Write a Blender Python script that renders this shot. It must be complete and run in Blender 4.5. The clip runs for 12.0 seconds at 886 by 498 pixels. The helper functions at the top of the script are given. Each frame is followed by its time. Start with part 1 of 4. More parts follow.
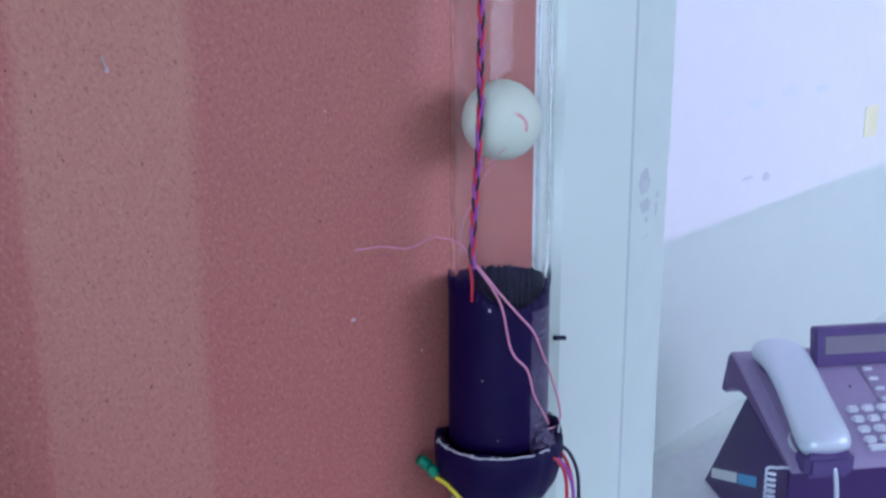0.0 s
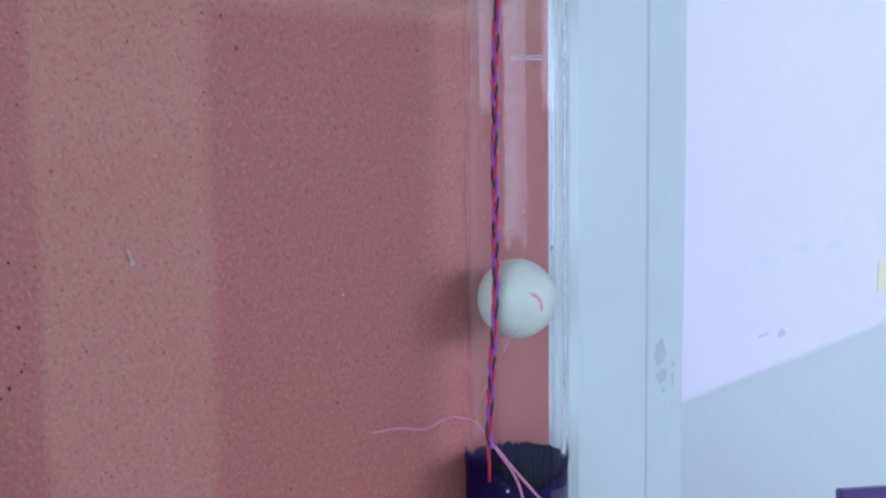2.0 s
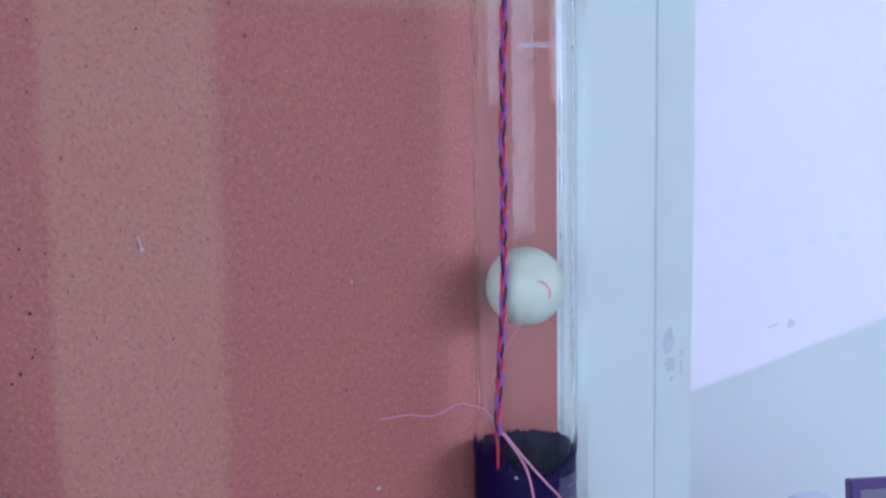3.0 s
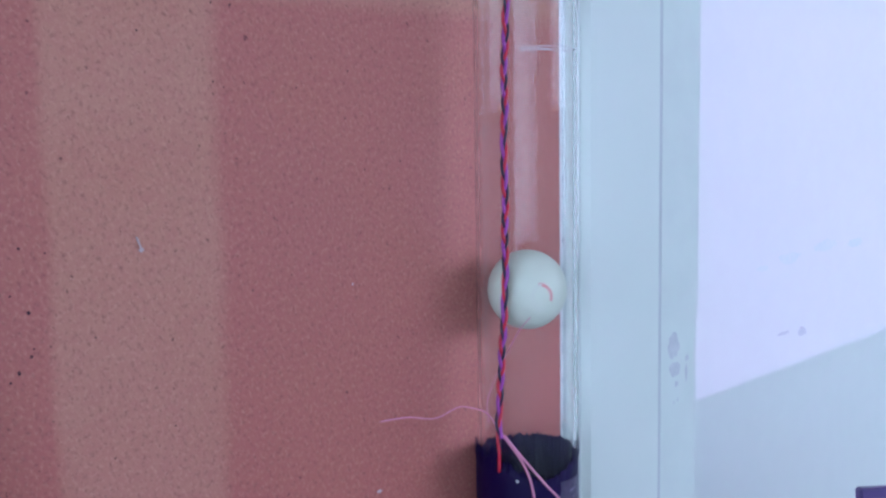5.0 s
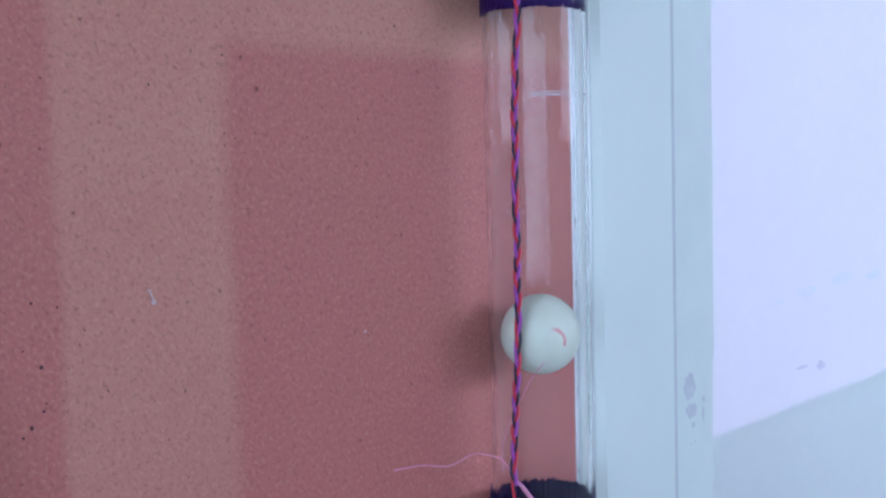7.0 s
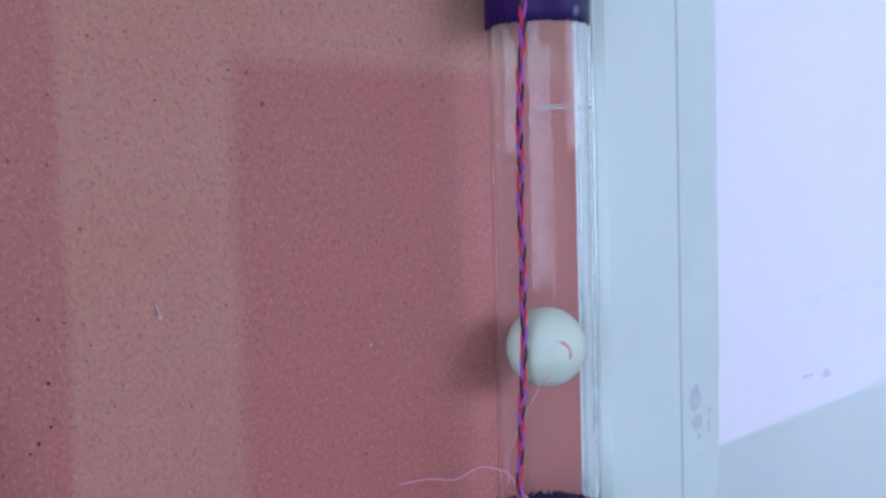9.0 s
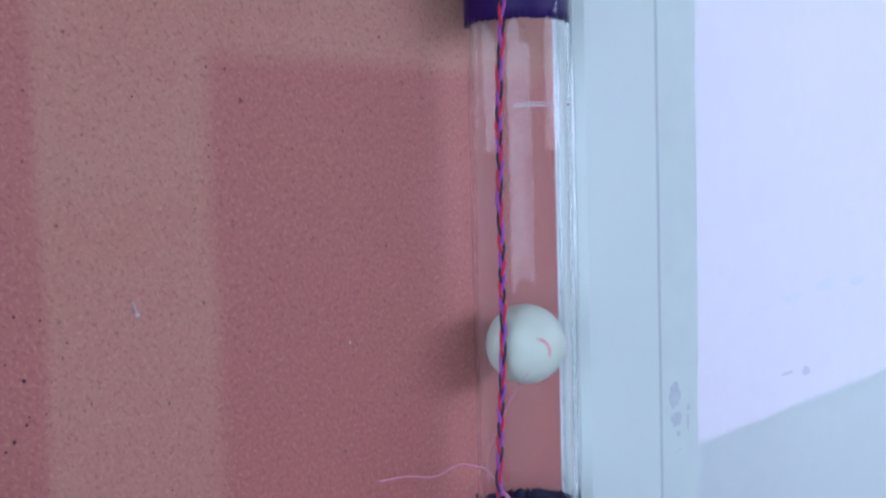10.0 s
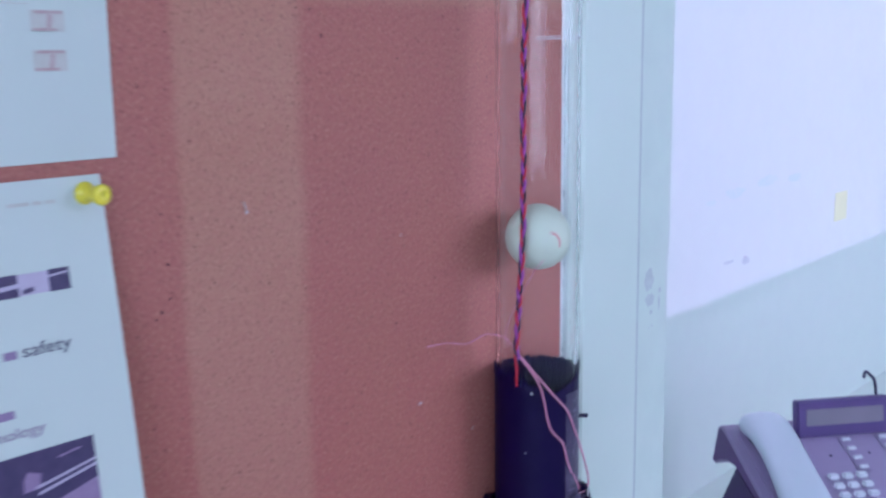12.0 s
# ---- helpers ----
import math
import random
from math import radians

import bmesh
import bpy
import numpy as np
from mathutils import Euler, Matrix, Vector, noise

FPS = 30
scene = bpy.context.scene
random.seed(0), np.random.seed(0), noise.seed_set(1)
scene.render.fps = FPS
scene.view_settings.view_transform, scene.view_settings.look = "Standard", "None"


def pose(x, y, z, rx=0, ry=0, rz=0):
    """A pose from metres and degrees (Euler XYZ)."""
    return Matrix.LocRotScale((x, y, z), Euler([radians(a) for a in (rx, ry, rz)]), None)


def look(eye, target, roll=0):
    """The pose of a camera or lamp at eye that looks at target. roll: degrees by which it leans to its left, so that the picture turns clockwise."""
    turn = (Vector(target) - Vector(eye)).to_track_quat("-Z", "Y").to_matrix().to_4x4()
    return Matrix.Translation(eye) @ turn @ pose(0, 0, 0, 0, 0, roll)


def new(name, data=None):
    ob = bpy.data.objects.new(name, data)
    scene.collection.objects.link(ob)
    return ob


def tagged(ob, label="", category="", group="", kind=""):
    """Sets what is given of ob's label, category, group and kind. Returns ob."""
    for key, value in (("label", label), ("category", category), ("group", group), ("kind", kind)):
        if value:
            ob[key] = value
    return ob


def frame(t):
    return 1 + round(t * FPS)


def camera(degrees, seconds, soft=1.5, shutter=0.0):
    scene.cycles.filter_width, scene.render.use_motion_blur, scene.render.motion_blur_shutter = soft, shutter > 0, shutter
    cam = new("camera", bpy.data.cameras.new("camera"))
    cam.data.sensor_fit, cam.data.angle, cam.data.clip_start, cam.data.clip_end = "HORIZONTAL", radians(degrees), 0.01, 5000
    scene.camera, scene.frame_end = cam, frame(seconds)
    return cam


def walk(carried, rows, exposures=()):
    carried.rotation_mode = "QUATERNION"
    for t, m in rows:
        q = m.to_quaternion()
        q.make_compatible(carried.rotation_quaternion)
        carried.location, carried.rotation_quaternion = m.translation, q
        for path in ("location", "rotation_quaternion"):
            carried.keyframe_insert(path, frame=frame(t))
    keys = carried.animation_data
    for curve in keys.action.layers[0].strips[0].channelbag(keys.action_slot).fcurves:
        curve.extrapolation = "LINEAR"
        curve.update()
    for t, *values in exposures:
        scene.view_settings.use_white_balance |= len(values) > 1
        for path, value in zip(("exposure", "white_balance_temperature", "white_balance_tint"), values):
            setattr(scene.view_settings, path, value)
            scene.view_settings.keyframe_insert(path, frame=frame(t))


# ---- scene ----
# ---------------------------------------------------------------- camera
# seconds, place in metres, tilt, roll and heading in degrees
PATH = [
    (0, -0.4021, -0.3623, 1.2839, 75.70, -0.29, -47.06),
    (0.2, -0.4052, -0.3612, 1.2849, 76.45, -0.29, -47.37),
    (0.5, -0.4055, -0.3635, 1.2863, 76.65, -0.24, -47.15),
    (1, -0.4042, -0.3632, 1.2860, 76.98, -0.37, -47.87),
    (1.2, -0.4058, -0.3600, 1.2899, 77.97, 0.35, -47.51),
    (1.3, -0.4019, -0.3558, 1.2920, 79.51, -0.31, -47.66),
    (1.5, -0.4040, -0.3615, 1.2984, 83.14, -1.12, -47.18),
    (2, -0.4046, -0.3639, 1.2990, 83.84, -0.82, -46.32),
    (2.5, -0.4069, -0.3648, 1.2977, 83.88, -0.84, -45.94),
    (3, -0.4053, -0.3646, 1.2966, 83.45, -0.97, -45.85),
    (5, -0.4016, -0.3688, 1.2939, 83.90, -0.91, -45.14),
    (5.5, -0.3981, -0.3660, 1.2934, 84.42, -1.47, -45.08),
    (5.8, -0.3968, -0.3667, 1.2968, 85.21, -1.99, -44.84),
    (6, -0.3956, -0.3670, 1.2978, 85.89, -2.09, -44.47),
    (6.5, -0.3965, -0.3694, 1.2999, 85.70, -1.63, -44.22),
    (7, -0.3995, -0.3694, 1.3000, 85.71, -1.60, -44.31),
    (9, -0.4001, -0.3691, 1.3032, 86.08, -1.70, -44.10),
    (9.5, -0.3988, -0.3699, 1.3021, 86.29, -1.86, -44.43),
    (10, -0.3989, -0.3703, 1.3025, 85.98, -1.66, -45.03),
    (10.5, -0.3992, -0.3718, 1.3046, 86.58, -1.89, -44.72),
    (11, -0.3973, -0.3744, 1.3040, 86.51, -1.69, -44.94),
    (11.5, -0.4157, -0.3854, 1.3096, 84.65, -2.78, -45.19),
    (11.6, -0.4370, -0.3971, 1.3188, 82.49, -2.73, -45.58),
    (11.7, -0.4479, -0.3977, 1.3109, 81.46, -3.00, -45.93),
    (11.8, -0.4692, -0.4054, 1.3228, 80.25, -1.10, -46.58),
    (12, -0.5087, -0.4040, 1.3225, 79.86, -0.77, -48.32),
]
cam = camera(45.62, 12.0, soft=2.5, shutter=0.5)


def turn(tilt, roll, heading):
    """A level heading, then the tilt, then the roll about the line of sight."""
    m = Matrix.Rotation(radians(heading), 4, "Z") @ Matrix.Rotation(radians(tilt), 4, "X")
    return m @ Matrix.Rotation(radians(roll), 4, "Z")


walk(cam, [(t, Matrix.Translation((x, y, z)) @ turn(tilt, roll, heading)) for t, x, y, z, tilt, roll, heading in PATH],
     exposures=[(0.0, -1.6, 4880, 21.5), (12.0, -1.6, 4880, 21.5)])

# ---------------------------------------------------------------- light
SUN_WAY = Vector((-0.10, 1.0, -0.13)).normalized()
world = bpy.data.worlds.new("sky")
scene.world = world
world.use_nodes = True
sky = world.node_tree.nodes.new("ShaderNodeTexSky")
sky.sky_type, sky.sun_disc = "NISHITA", False
sky.sun_elevation = math.asin(-SUN_WAY.z)
sky.sun_rotation = math.atan2(-SUN_WAY.x, -SUN_WAY.y)
back = world.node_tree.nodes["Background"]
back.inputs["Strength"].default_value = 0.15
world.node_tree.links.new(sky.outputs[0], back.inputs[0])

sun = new("sun", bpy.data.lights.new("sun", "SUN"))
sun.data.energy, sun.data.angle, sun.data.color = 2.25, radians(0.15), (1.0, 0.53, 0.90)
sun.matrix_world = look((0, 0, 0), SUN_WAY)

sky_light = new("window_light", bpy.data.lights.new("window_light", "AREA"))
sky_light.data.shape, sky_light.data.size, sky_light.data.size_y = "RECTANGLE", 2.8, 1.05
sky_light.data.energy, sky_light.data.color = 105.0, (0.94, 1.0, 0.99)
sky_light.matrix_world = look((2.08, -3.17, 1.93), (2.08, 0.0, 1.93))

# fill lamp from the west, added to soften the shadows on the board
side_light = new("fill_light_west", bpy.data.lights.new("fill_light_west", "AREA"))
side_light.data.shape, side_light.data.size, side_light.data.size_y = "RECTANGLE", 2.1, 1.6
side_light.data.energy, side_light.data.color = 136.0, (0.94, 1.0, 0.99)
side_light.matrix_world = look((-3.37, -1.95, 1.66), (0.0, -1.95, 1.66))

# ---------------------------------------------------------------- materials


def material(name, base, rough=0.6, metal=0.0, second=None, scale=40.0, amount=0.5, bump=0.0, bump_scale=300.0, spec=0.5):
    """A surface with two scales of variation between base and second, and a fine relief."""
    m = bpy.data.materials.new(name)
    m.use_nodes = True
    t = m.node_tree
    p = t.nodes["Principled BSDF"]
    p.inputs["Roughness"].default_value, p.inputs["Metallic"].default_value = rough, metal
    p.inputs["Specular IOR Level"].default_value = spec
    co = t.nodes.new("ShaderNodeTexCoord")
    big, fine = t.nodes.new("ShaderNodeTexNoise"), t.nodes.new("ShaderNodeTexNoise")
    big.inputs["Scale"].default_value, fine.inputs["Scale"].default_value = scale * 0.12, scale
    big.inputs["Detail"].default_value = fine.inputs["Detail"].default_value = 4.0
    add = t.nodes.new("ShaderNodeMath")
    add.operation = "ADD"
    ramp = t.nodes.new("ShaderNodeMapRange")
    ramp.inputs["From Min"].default_value, ramp.inputs["From Max"].default_value = 0.7, 1.3
    ramp.inputs["To Max"].default_value = amount
    mix = t.nodes.new("ShaderNodeMix")
    mix.data_type = "RGBA"
    mix.inputs["A"].default_value = (*base, 1)
    mix.inputs["B"].default_value = (*(second or [c * 0.8 for c in base]), 1)
    for n in (big, fine):
        t.links.new(co.outputs["Object"], n.inputs["Vector"])
    t.links.new(big.outputs["Fac"], add.inputs[0])
    t.links.new(fine.outputs["Fac"], add.inputs[1])
    t.links.new(add.outputs[0], ramp.inputs["Value"])
    t.links.new(ramp.outputs[0], mix.inputs["Factor"])
    t.links.new(mix.outputs["Result"], p.inputs["Base Color"])
    if bump:
        grain, b = t.nodes.new("ShaderNodeTexNoise"), t.nodes.new("ShaderNodeBump")
        grain.inputs["Scale"].default_value, grain.inputs["Detail"].default_value = bump_scale, 3.0
        b.inputs["Strength"].default_value, b.inputs["Distance"].default_value = bump, 0.0006
        t.links.new(co.outputs["Object"], grain.inputs["Vector"])
        t.links.new(grain.outputs["Fac"], b.inputs["Height"])
        t.links.new(b.outputs[0], p.inputs["Normal"])
    return m


def clear_plastic(name, rough=0.02, ior=1.49):
    m = bpy.data.materials.new(name)
    m.use_nodes = True
    p = m.node_tree.nodes["Principled BSDF"]
    p.inputs["Base Color"].default_value = (0.97, 0.97, 0.98, 1)
    p.inputs["Roughness"].default_value, p.inputs["IOR"].default_value = rough, ior
    p.inputs["Transmission Weight"].default_value = 1.0
    return m


def worn_acrylic(name):
    """Clear cast acrylic with faint scratches drawn along the tube."""
    m = bpy.data.materials.new(name)
    m.use_nodes = True
    t = m.node_tree
    n, l = t.nodes, t.links
    p = n["Principled BSDF"]
    p.inputs["Base Color"].default_value = (0.985, 0.985, 0.99, 1)
    p.inputs["Roughness"].default_value, p.inputs["IOR"].default_value = 0.05, 1.25
    p.inputs["Transmission Weight"].default_value = 1.0
    haze, worn, streak = n.new("ShaderNodeBsdfDiffuse"), n.new("ShaderNodeMixShader"), n.new("ShaderNodeTexNoise")
    haze.inputs["Color"].default_value = (0.88, 0.84, 0.86, 1)
    co, stretch, amount = n.new("ShaderNodeTexCoord"), n.new("ShaderNodeMapping"), n.new("ShaderNodeMapRange")
    stretch.inputs["Scale"].default_value = (420, 420, 9)
    streak.inputs["Detail"].default_value = 4.0
    amount.inputs["From Min"].default_value, amount.inputs["From Max"].default_value = 0.50, 0.80
    amount.inputs["To Min"].default_value, amount.inputs["To Max"].default_value = 0.0, 0.035
    l.new(co.outputs["Object"], stretch.inputs["Vector"])
    l.new(stretch.outputs[0], streak.inputs["Vector"])
    l.new(streak.outputs["Fac"], amount.inputs["Value"])
    l.new(amount.outputs[0], worn.inputs[0])
    l.new(p.outputs[0], worn.inputs[1])
    l.new(haze.outputs[0], worn.inputs[2])
    l.new(worn.outputs[0], n["Material Output"].inputs["Surface"])
    return m


def pinboard_material():
    """Pressed brown fibre board: fine pale and dark flecks, and an old sheet's pale, sun-bleached margin."""
    m = bpy.data.materials.new("fibre_board")
    m.use_nodes = True
    t = m.node_tree
    n, l = t.nodes, t.links
    p = n["Principled BSDF"]
    p.inputs["Roughness"].default_value = 0.75
    p.inputs["Specular IOR Level"].default_value = 0.25
    co = n.new("ShaderNodeTexCoord")
    sep = n.new("ShaderNodeSeparateXYZ")
    wob = n.new("ShaderNodeTexNoise")
    wob.inputs["Scale"].default_value = 22.0
    l.new(co.outputs["Object"], sep.inputs[0])
    l.new(co.outputs["Object"], wob.inputs["Vector"])

    def math_node(op, a, b):
        x = n.new("ShaderNodeMath")
        x.operation = op
        for k, v in enumerate((a, b)):
            if isinstance(v, (int, float)):
                x.inputs[k].default_value = v
            else:
                l.new(v, x.inputs[k])
        return x.outputs[0]

    def step(value, at, soft):
        x = n.new("ShaderNodeMapRange")
        x.interpolation_type = "SMOOTHSTEP"
        x.inputs["From Min"].default_value, x.inputs["From Max"].default_value = at - soft, at + soft
        l.new(value, x.inputs["Value"])
        return x.outputs[0]

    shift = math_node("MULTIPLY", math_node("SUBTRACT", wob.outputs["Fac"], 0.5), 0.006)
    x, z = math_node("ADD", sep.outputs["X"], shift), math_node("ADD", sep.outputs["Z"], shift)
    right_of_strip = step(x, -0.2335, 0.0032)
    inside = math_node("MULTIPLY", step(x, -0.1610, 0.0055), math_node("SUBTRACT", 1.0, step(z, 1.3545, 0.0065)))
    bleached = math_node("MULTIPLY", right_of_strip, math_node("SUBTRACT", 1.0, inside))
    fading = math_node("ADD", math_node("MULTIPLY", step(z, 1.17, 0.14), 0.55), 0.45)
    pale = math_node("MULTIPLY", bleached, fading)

    def colour(fac, a, b):
        x = n.new("ShaderNodeMix")
        x.data_type = "RGBA"
        for key, v in (("A", a), ("B", b)):
            if isinstance(v, tuple):
                x.inputs[key].default_value = (*v, 1)
            else:
                l.new(v, x.inputs[key])
        l.new(fac, x.inputs["Factor"])
        return x.outputs["Result"]

    lean = n.new("ShaderNodeMapping")
    lean.inputs["Rotation"].default_value = (0.0, 0.45, 0.0)
    l.new(co.outputs["Object"], lean.inputs["Vector"])

    def noise_at(scale, detail, lo, hi, rough=0.5, drawn=1.0):
        """Noise, drawn out along the board's leaning fibres where asked."""
        long = n.new("ShaderNodeMapping")
        long.inputs["Scale"].default_value = (1.0, 1.0, drawn)
        l.new(lean.outputs[0], long.inputs["Vector"])
        x = n.new("ShaderNodeTexNoise")
        x.inputs["Scale"].default_value, x.inputs["Detail"].default_value = scale, detail
        x.inputs["Roughness"].default_value = rough
        l.new(long.outputs[0], x.inputs["Vector"])
        r = n.new("ShaderNodeMapRange")
        r.inputs["From Min"].default_value, r.inputs["From Max"].default_value = lo, hi
        l.new(x.outputs["Fac"], r.inputs["Value"])
        return r.outputs[0]

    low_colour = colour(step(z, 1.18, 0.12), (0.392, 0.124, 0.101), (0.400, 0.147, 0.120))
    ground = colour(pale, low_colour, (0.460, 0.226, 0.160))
    clouds = colour(math_node("MULTIPLY", noise_at(14, 3, 0.40, 0.66, 0.55), 0.30), ground, (0.41, 0.160, 0.108))
    patchy = colour(math_node("MULTIPLY", noise_at(150, 5, 0.42, 0.66, 0.7), 0.26), clouds, (0.385, 0.112, 0.116))
    flecked = colour(math_node("MULTIPLY", noise_at(640, 4, 0.50, 0.70, 0.65, 0.7), 0.34), patchy, (0.66, 0.37, 0.265))
    dark = colour(math_node("MULTIPLY", noise_at(520, 4, 0.53, 0.70, 0.65, 0.75), 0.58), flecked, (0.17, 0.062, 0.058))
    crumbs = colour(math_node("MULTIPLY", noise_at(330, 2, 0.68, 0.74, 0.5, 0.7), 0.7), dark, (0.10, 0.036, 0.036))
    spots = colour(noise_at(190, 1, 0.775, 0.81), crumbs, (0.07, 0.025, 0.03))
    l.new(spots, p.inputs["Base Color"])
    grain, b = n.new("ShaderNodeTexNoise"), n.new("ShaderNodeBump")
    grain.inputs["Scale"].default_value, grain.inputs["Detail"].default_value = 700.0, 3.0
    b.inputs["Strength"].default_value, b.inputs["Distance"].default_value = 0.45, 0.0004
    l.new(co.outputs["Object"], grain.inputs["Vector"])
    l.new(grain.outputs["Fac"], b.inputs["Height"])
    l.new(b.outputs[0], p.inputs["Normal"])
    return m


BOARD = pinboard_material()
WALL = material("wall_paint", (0.71, 0.79, 0.72), 0.85, second=(0.67, 0.75, 0.69), scale=30, bump=0.15, bump_scale=250)
TRIM = material("white_gloss_paint", (0.67, 0.73, 0.66), 0.45, second=(0.62, 0.685, 0.62), scale=25, bump=0.05, bump_scale=120)
STRIP = material("aged_white_paint", (0.66, 0.73, 0.66), 0.5, second=(0.59, 0.65, 0.60), scale=45, amount=0.7, bump=0.1, bump_scale=140)
GROOVE = material("joint_shade", (0.54, 0.58, 0.57), 0.8, scale=60)
SMUDGE = material("grey_dirt", (0.50, 0.53, 0.54), 0.9, second=(0.62, 0.65, 0.64), scale=400, amount=1.0)
DIRT = material("dark_dirt", (0.15, 0.17, 0.19), 0.9, second=(0.28, 0.31, 0.33), scale=300, amount=0.8)
# extra gloss for the added lip's bright line
LIP = material("glint_white_edge", (0.60, 0.65, 0.61), 0.10, second=(0.56, 0.61, 0.58), scale=80, spec=1.0)
FLOOR = material("pale_lino", (0.68, 0.67, 0.66), 0.5, second=(0.60, 0.59, 0.59), scale=60)
CEILING = material("ceiling_paint", (0.87, 0.87, 0.86), 0.9, scale=20)
DESK = material("white_laminate", (0.80, 0.85, 0.80), 0.35, second=(0.76, 0.80, 0.76), scale=30)
TAPE = material("black_tape", (0.006, 0.001, 0.036), 0.48, second=(0.013, 0.005, 0.046), scale=90, amount=0.7, bump=0.5, bump_scale=120, spec=0.13)
# lighter copy of the black tape: the cap's stronger light is in its colour
CAP_TAPE_LIT = material("lit_black_tape", (0.020, 0.004, 0.070), 0.45, second=(0.026, 0.007, 0.080), scale=90, amount=0.7, bump=0.4, bump_scale=120, spec=0.2)
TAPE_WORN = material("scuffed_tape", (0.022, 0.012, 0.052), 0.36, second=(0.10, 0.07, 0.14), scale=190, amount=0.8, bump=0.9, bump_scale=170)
CREASE = material("pale_crease", (0.26, 0.20, 0.33), 0.35, second=(0.16, 0.12, 0.22), scale=200)
GLUE = material("hot_glue", (0.62, 0.60, 0.64), 0.3, scale=200)
CLEAR = worn_acrylic("clear_acrylic")
PANE = clear_plastic("window_glass", 0.0, 1.45)
BEAD = material("glossy_white_bead", (0.84, 0.87, 0.85), 0.16, second=(0.78, 0.81, 0.80), scale=160, amount=0.6)
BALL = material("celluloid", (0.55, 0.58, 0.46), 0.55, second=(0.50, 0.53, 0.42), scale=60, amount=0.5, spec=0.4)
RED_WIRE = material("red_insulation", (0.55, 0.02, 0.05), 0.35, scale=200)
BLACK_WIRE = material("black_insulation", (0.015, 0.01, 0.04), 0.35, scale=200)
PURPLE_WIRE = material("violet_insulation", (0.34, 0.060, 0.36), 0.35, scale=200)
PINK_WIRE = material("enamelled_wire", (0.68, 0.28, 0.42), 0.35, second=(0.50, 0.15, 0.26), scale=500)
GREEN = material("green_plastic", (0.01, 0.20, 0.10), 0.4, scale=120)
YELLOW = material("yellow_plastic", (0.80, 0.66, 0.03), 0.35, scale=120)
PAPER = material("white_paper", (0.60, 0.63, 0.59), 0.9, second=(0.56, 0.59, 0.56), scale=20)
STICKY = material("pale_yellow_paper", (0.78, 0.84, 0.50), 0.9, scale=40)
PHONE_GREY = material("warm_grey_plastic", (0.34, 0.27, 0.43), 0.36, second=(0.30, 0.23, 0.38), scale=80, bump=0.08, bump_scale=900)
PHONE_LIGHT = material("silver_plastic", (0.68, 0.71, 0.80), 0.30, metal=0.30, second=(0.64, 0.67, 0.76), scale=80)
PHONE_DARK = material("dark_plastic", (0.022, 0.010, 0.070), 0.34, scale=80)
STAND = material("violet_black_plastic", (0.050, 0.012, 0.115), 0.40, second=(0.036, 0.008, 0.085), scale=80, bump=0.1, bump_scale=700)
# body plastic darkened by hand for the shaded sides
PHONE_SIDE_SHADE = material("side_shade_plastic", (0.13, 0.062, 0.20), 0.42, second=(0.11, 0.05, 0.17), scale=80, bump=0.08, bump_scale=900)
LABEL = material("white_label", (0.82, 0.83, 0.84), 0.4, scale=60)
PHONE_FRAME = material("display_bezel", (0.10, 0.06, 0.20), 0.4, scale=80)
SCREEN = material("lcd", (0.24, 0.21, 0.26), 0.2, second=(0.20, 0.18, 0.23), scale=30)
KEY = material("key_plastic", (0.72, 0.72, 0.80), 0.35, scale=120)
PHOTO_DARK = material("photo_dark", (0.035, 0.02, 0.08), 0.5, second=(0.07, 0.04, 0.12), scale=180, amount=0.8)
PHOTO_MID = material("photo_mid", (0.24, 0.15, 0.28), 0.5, second=(0.32, 0.22, 0.36), scale=160, amount=0.8)
PHOTO_LIGHT = material("photo_light", (0.50, 0.42, 0.55), 0.5, second=(0.38, 0.3, 0.42), scale=160)
FADED = material("faded_print", (0.52, 0.48, 0.44), 0.8, second=(0.58, 0.56, 0.53), scale=250, amount=0.8)
FADED_RED = material("faded_red_print", (0.45, 0.29, 0.29), 0.8, second=(0.54, 0.44, 0.43), scale=250, amount=0.8)
STICKER_BLUE = material("blue_label", (0.15, 0.42, 0.72), 0.5, scale=90)

# ---------------------------------------------------------------- mesh helpers


def part(name, bm, mat, parent=None, label="", smooth=False):
    """Links a bmesh as one mesh object, under a thing where one is given."""
    me = bpy.data.meshes.new(name)
    bmesh.ops.recalc_face_normals(bm, faces=bm.faces)
    bm.to_mesh(me)
    bm.free()
    me.materials.append(mat)
    if smooth:
        for f in me.polygons:
            f.use_smooth = True
    ob = new(name, me)
    if parent:
        ob.parent = parent
    if label:
        tagged(ob, label)
    return ob


def thing(name, label, category, at=None, group="", kind=""):
    ob = new(name)
    if at is not None:
        ob.matrix_world = at
    return tagged(ob, label, category, group, kind)


def box(lo, hi, bevel=0.0, segments=2, bm=None):
    own = bm is None
    b = bmesh.new()
    bmesh.ops.create_cube(b, size=1)
    for v in b.verts:
        for k in range(3):
            v.co[k] = lo[k] if v.co[k] < 0 else hi[k]
    if bevel:
        bmesh.ops.bevel(b, geom=b.edges[:], offset=bevel, segments=segments, affect="EDGES", clamp_overlap=True)
    if own:
        return b
    return join(bm, b)


def join(a, b):
    me = bpy.data.meshes.new("join")
    b.to_mesh(me)
    b.free()
    a.from_mesh(me)
    bpy.data.meshes.remove(me)
    return a


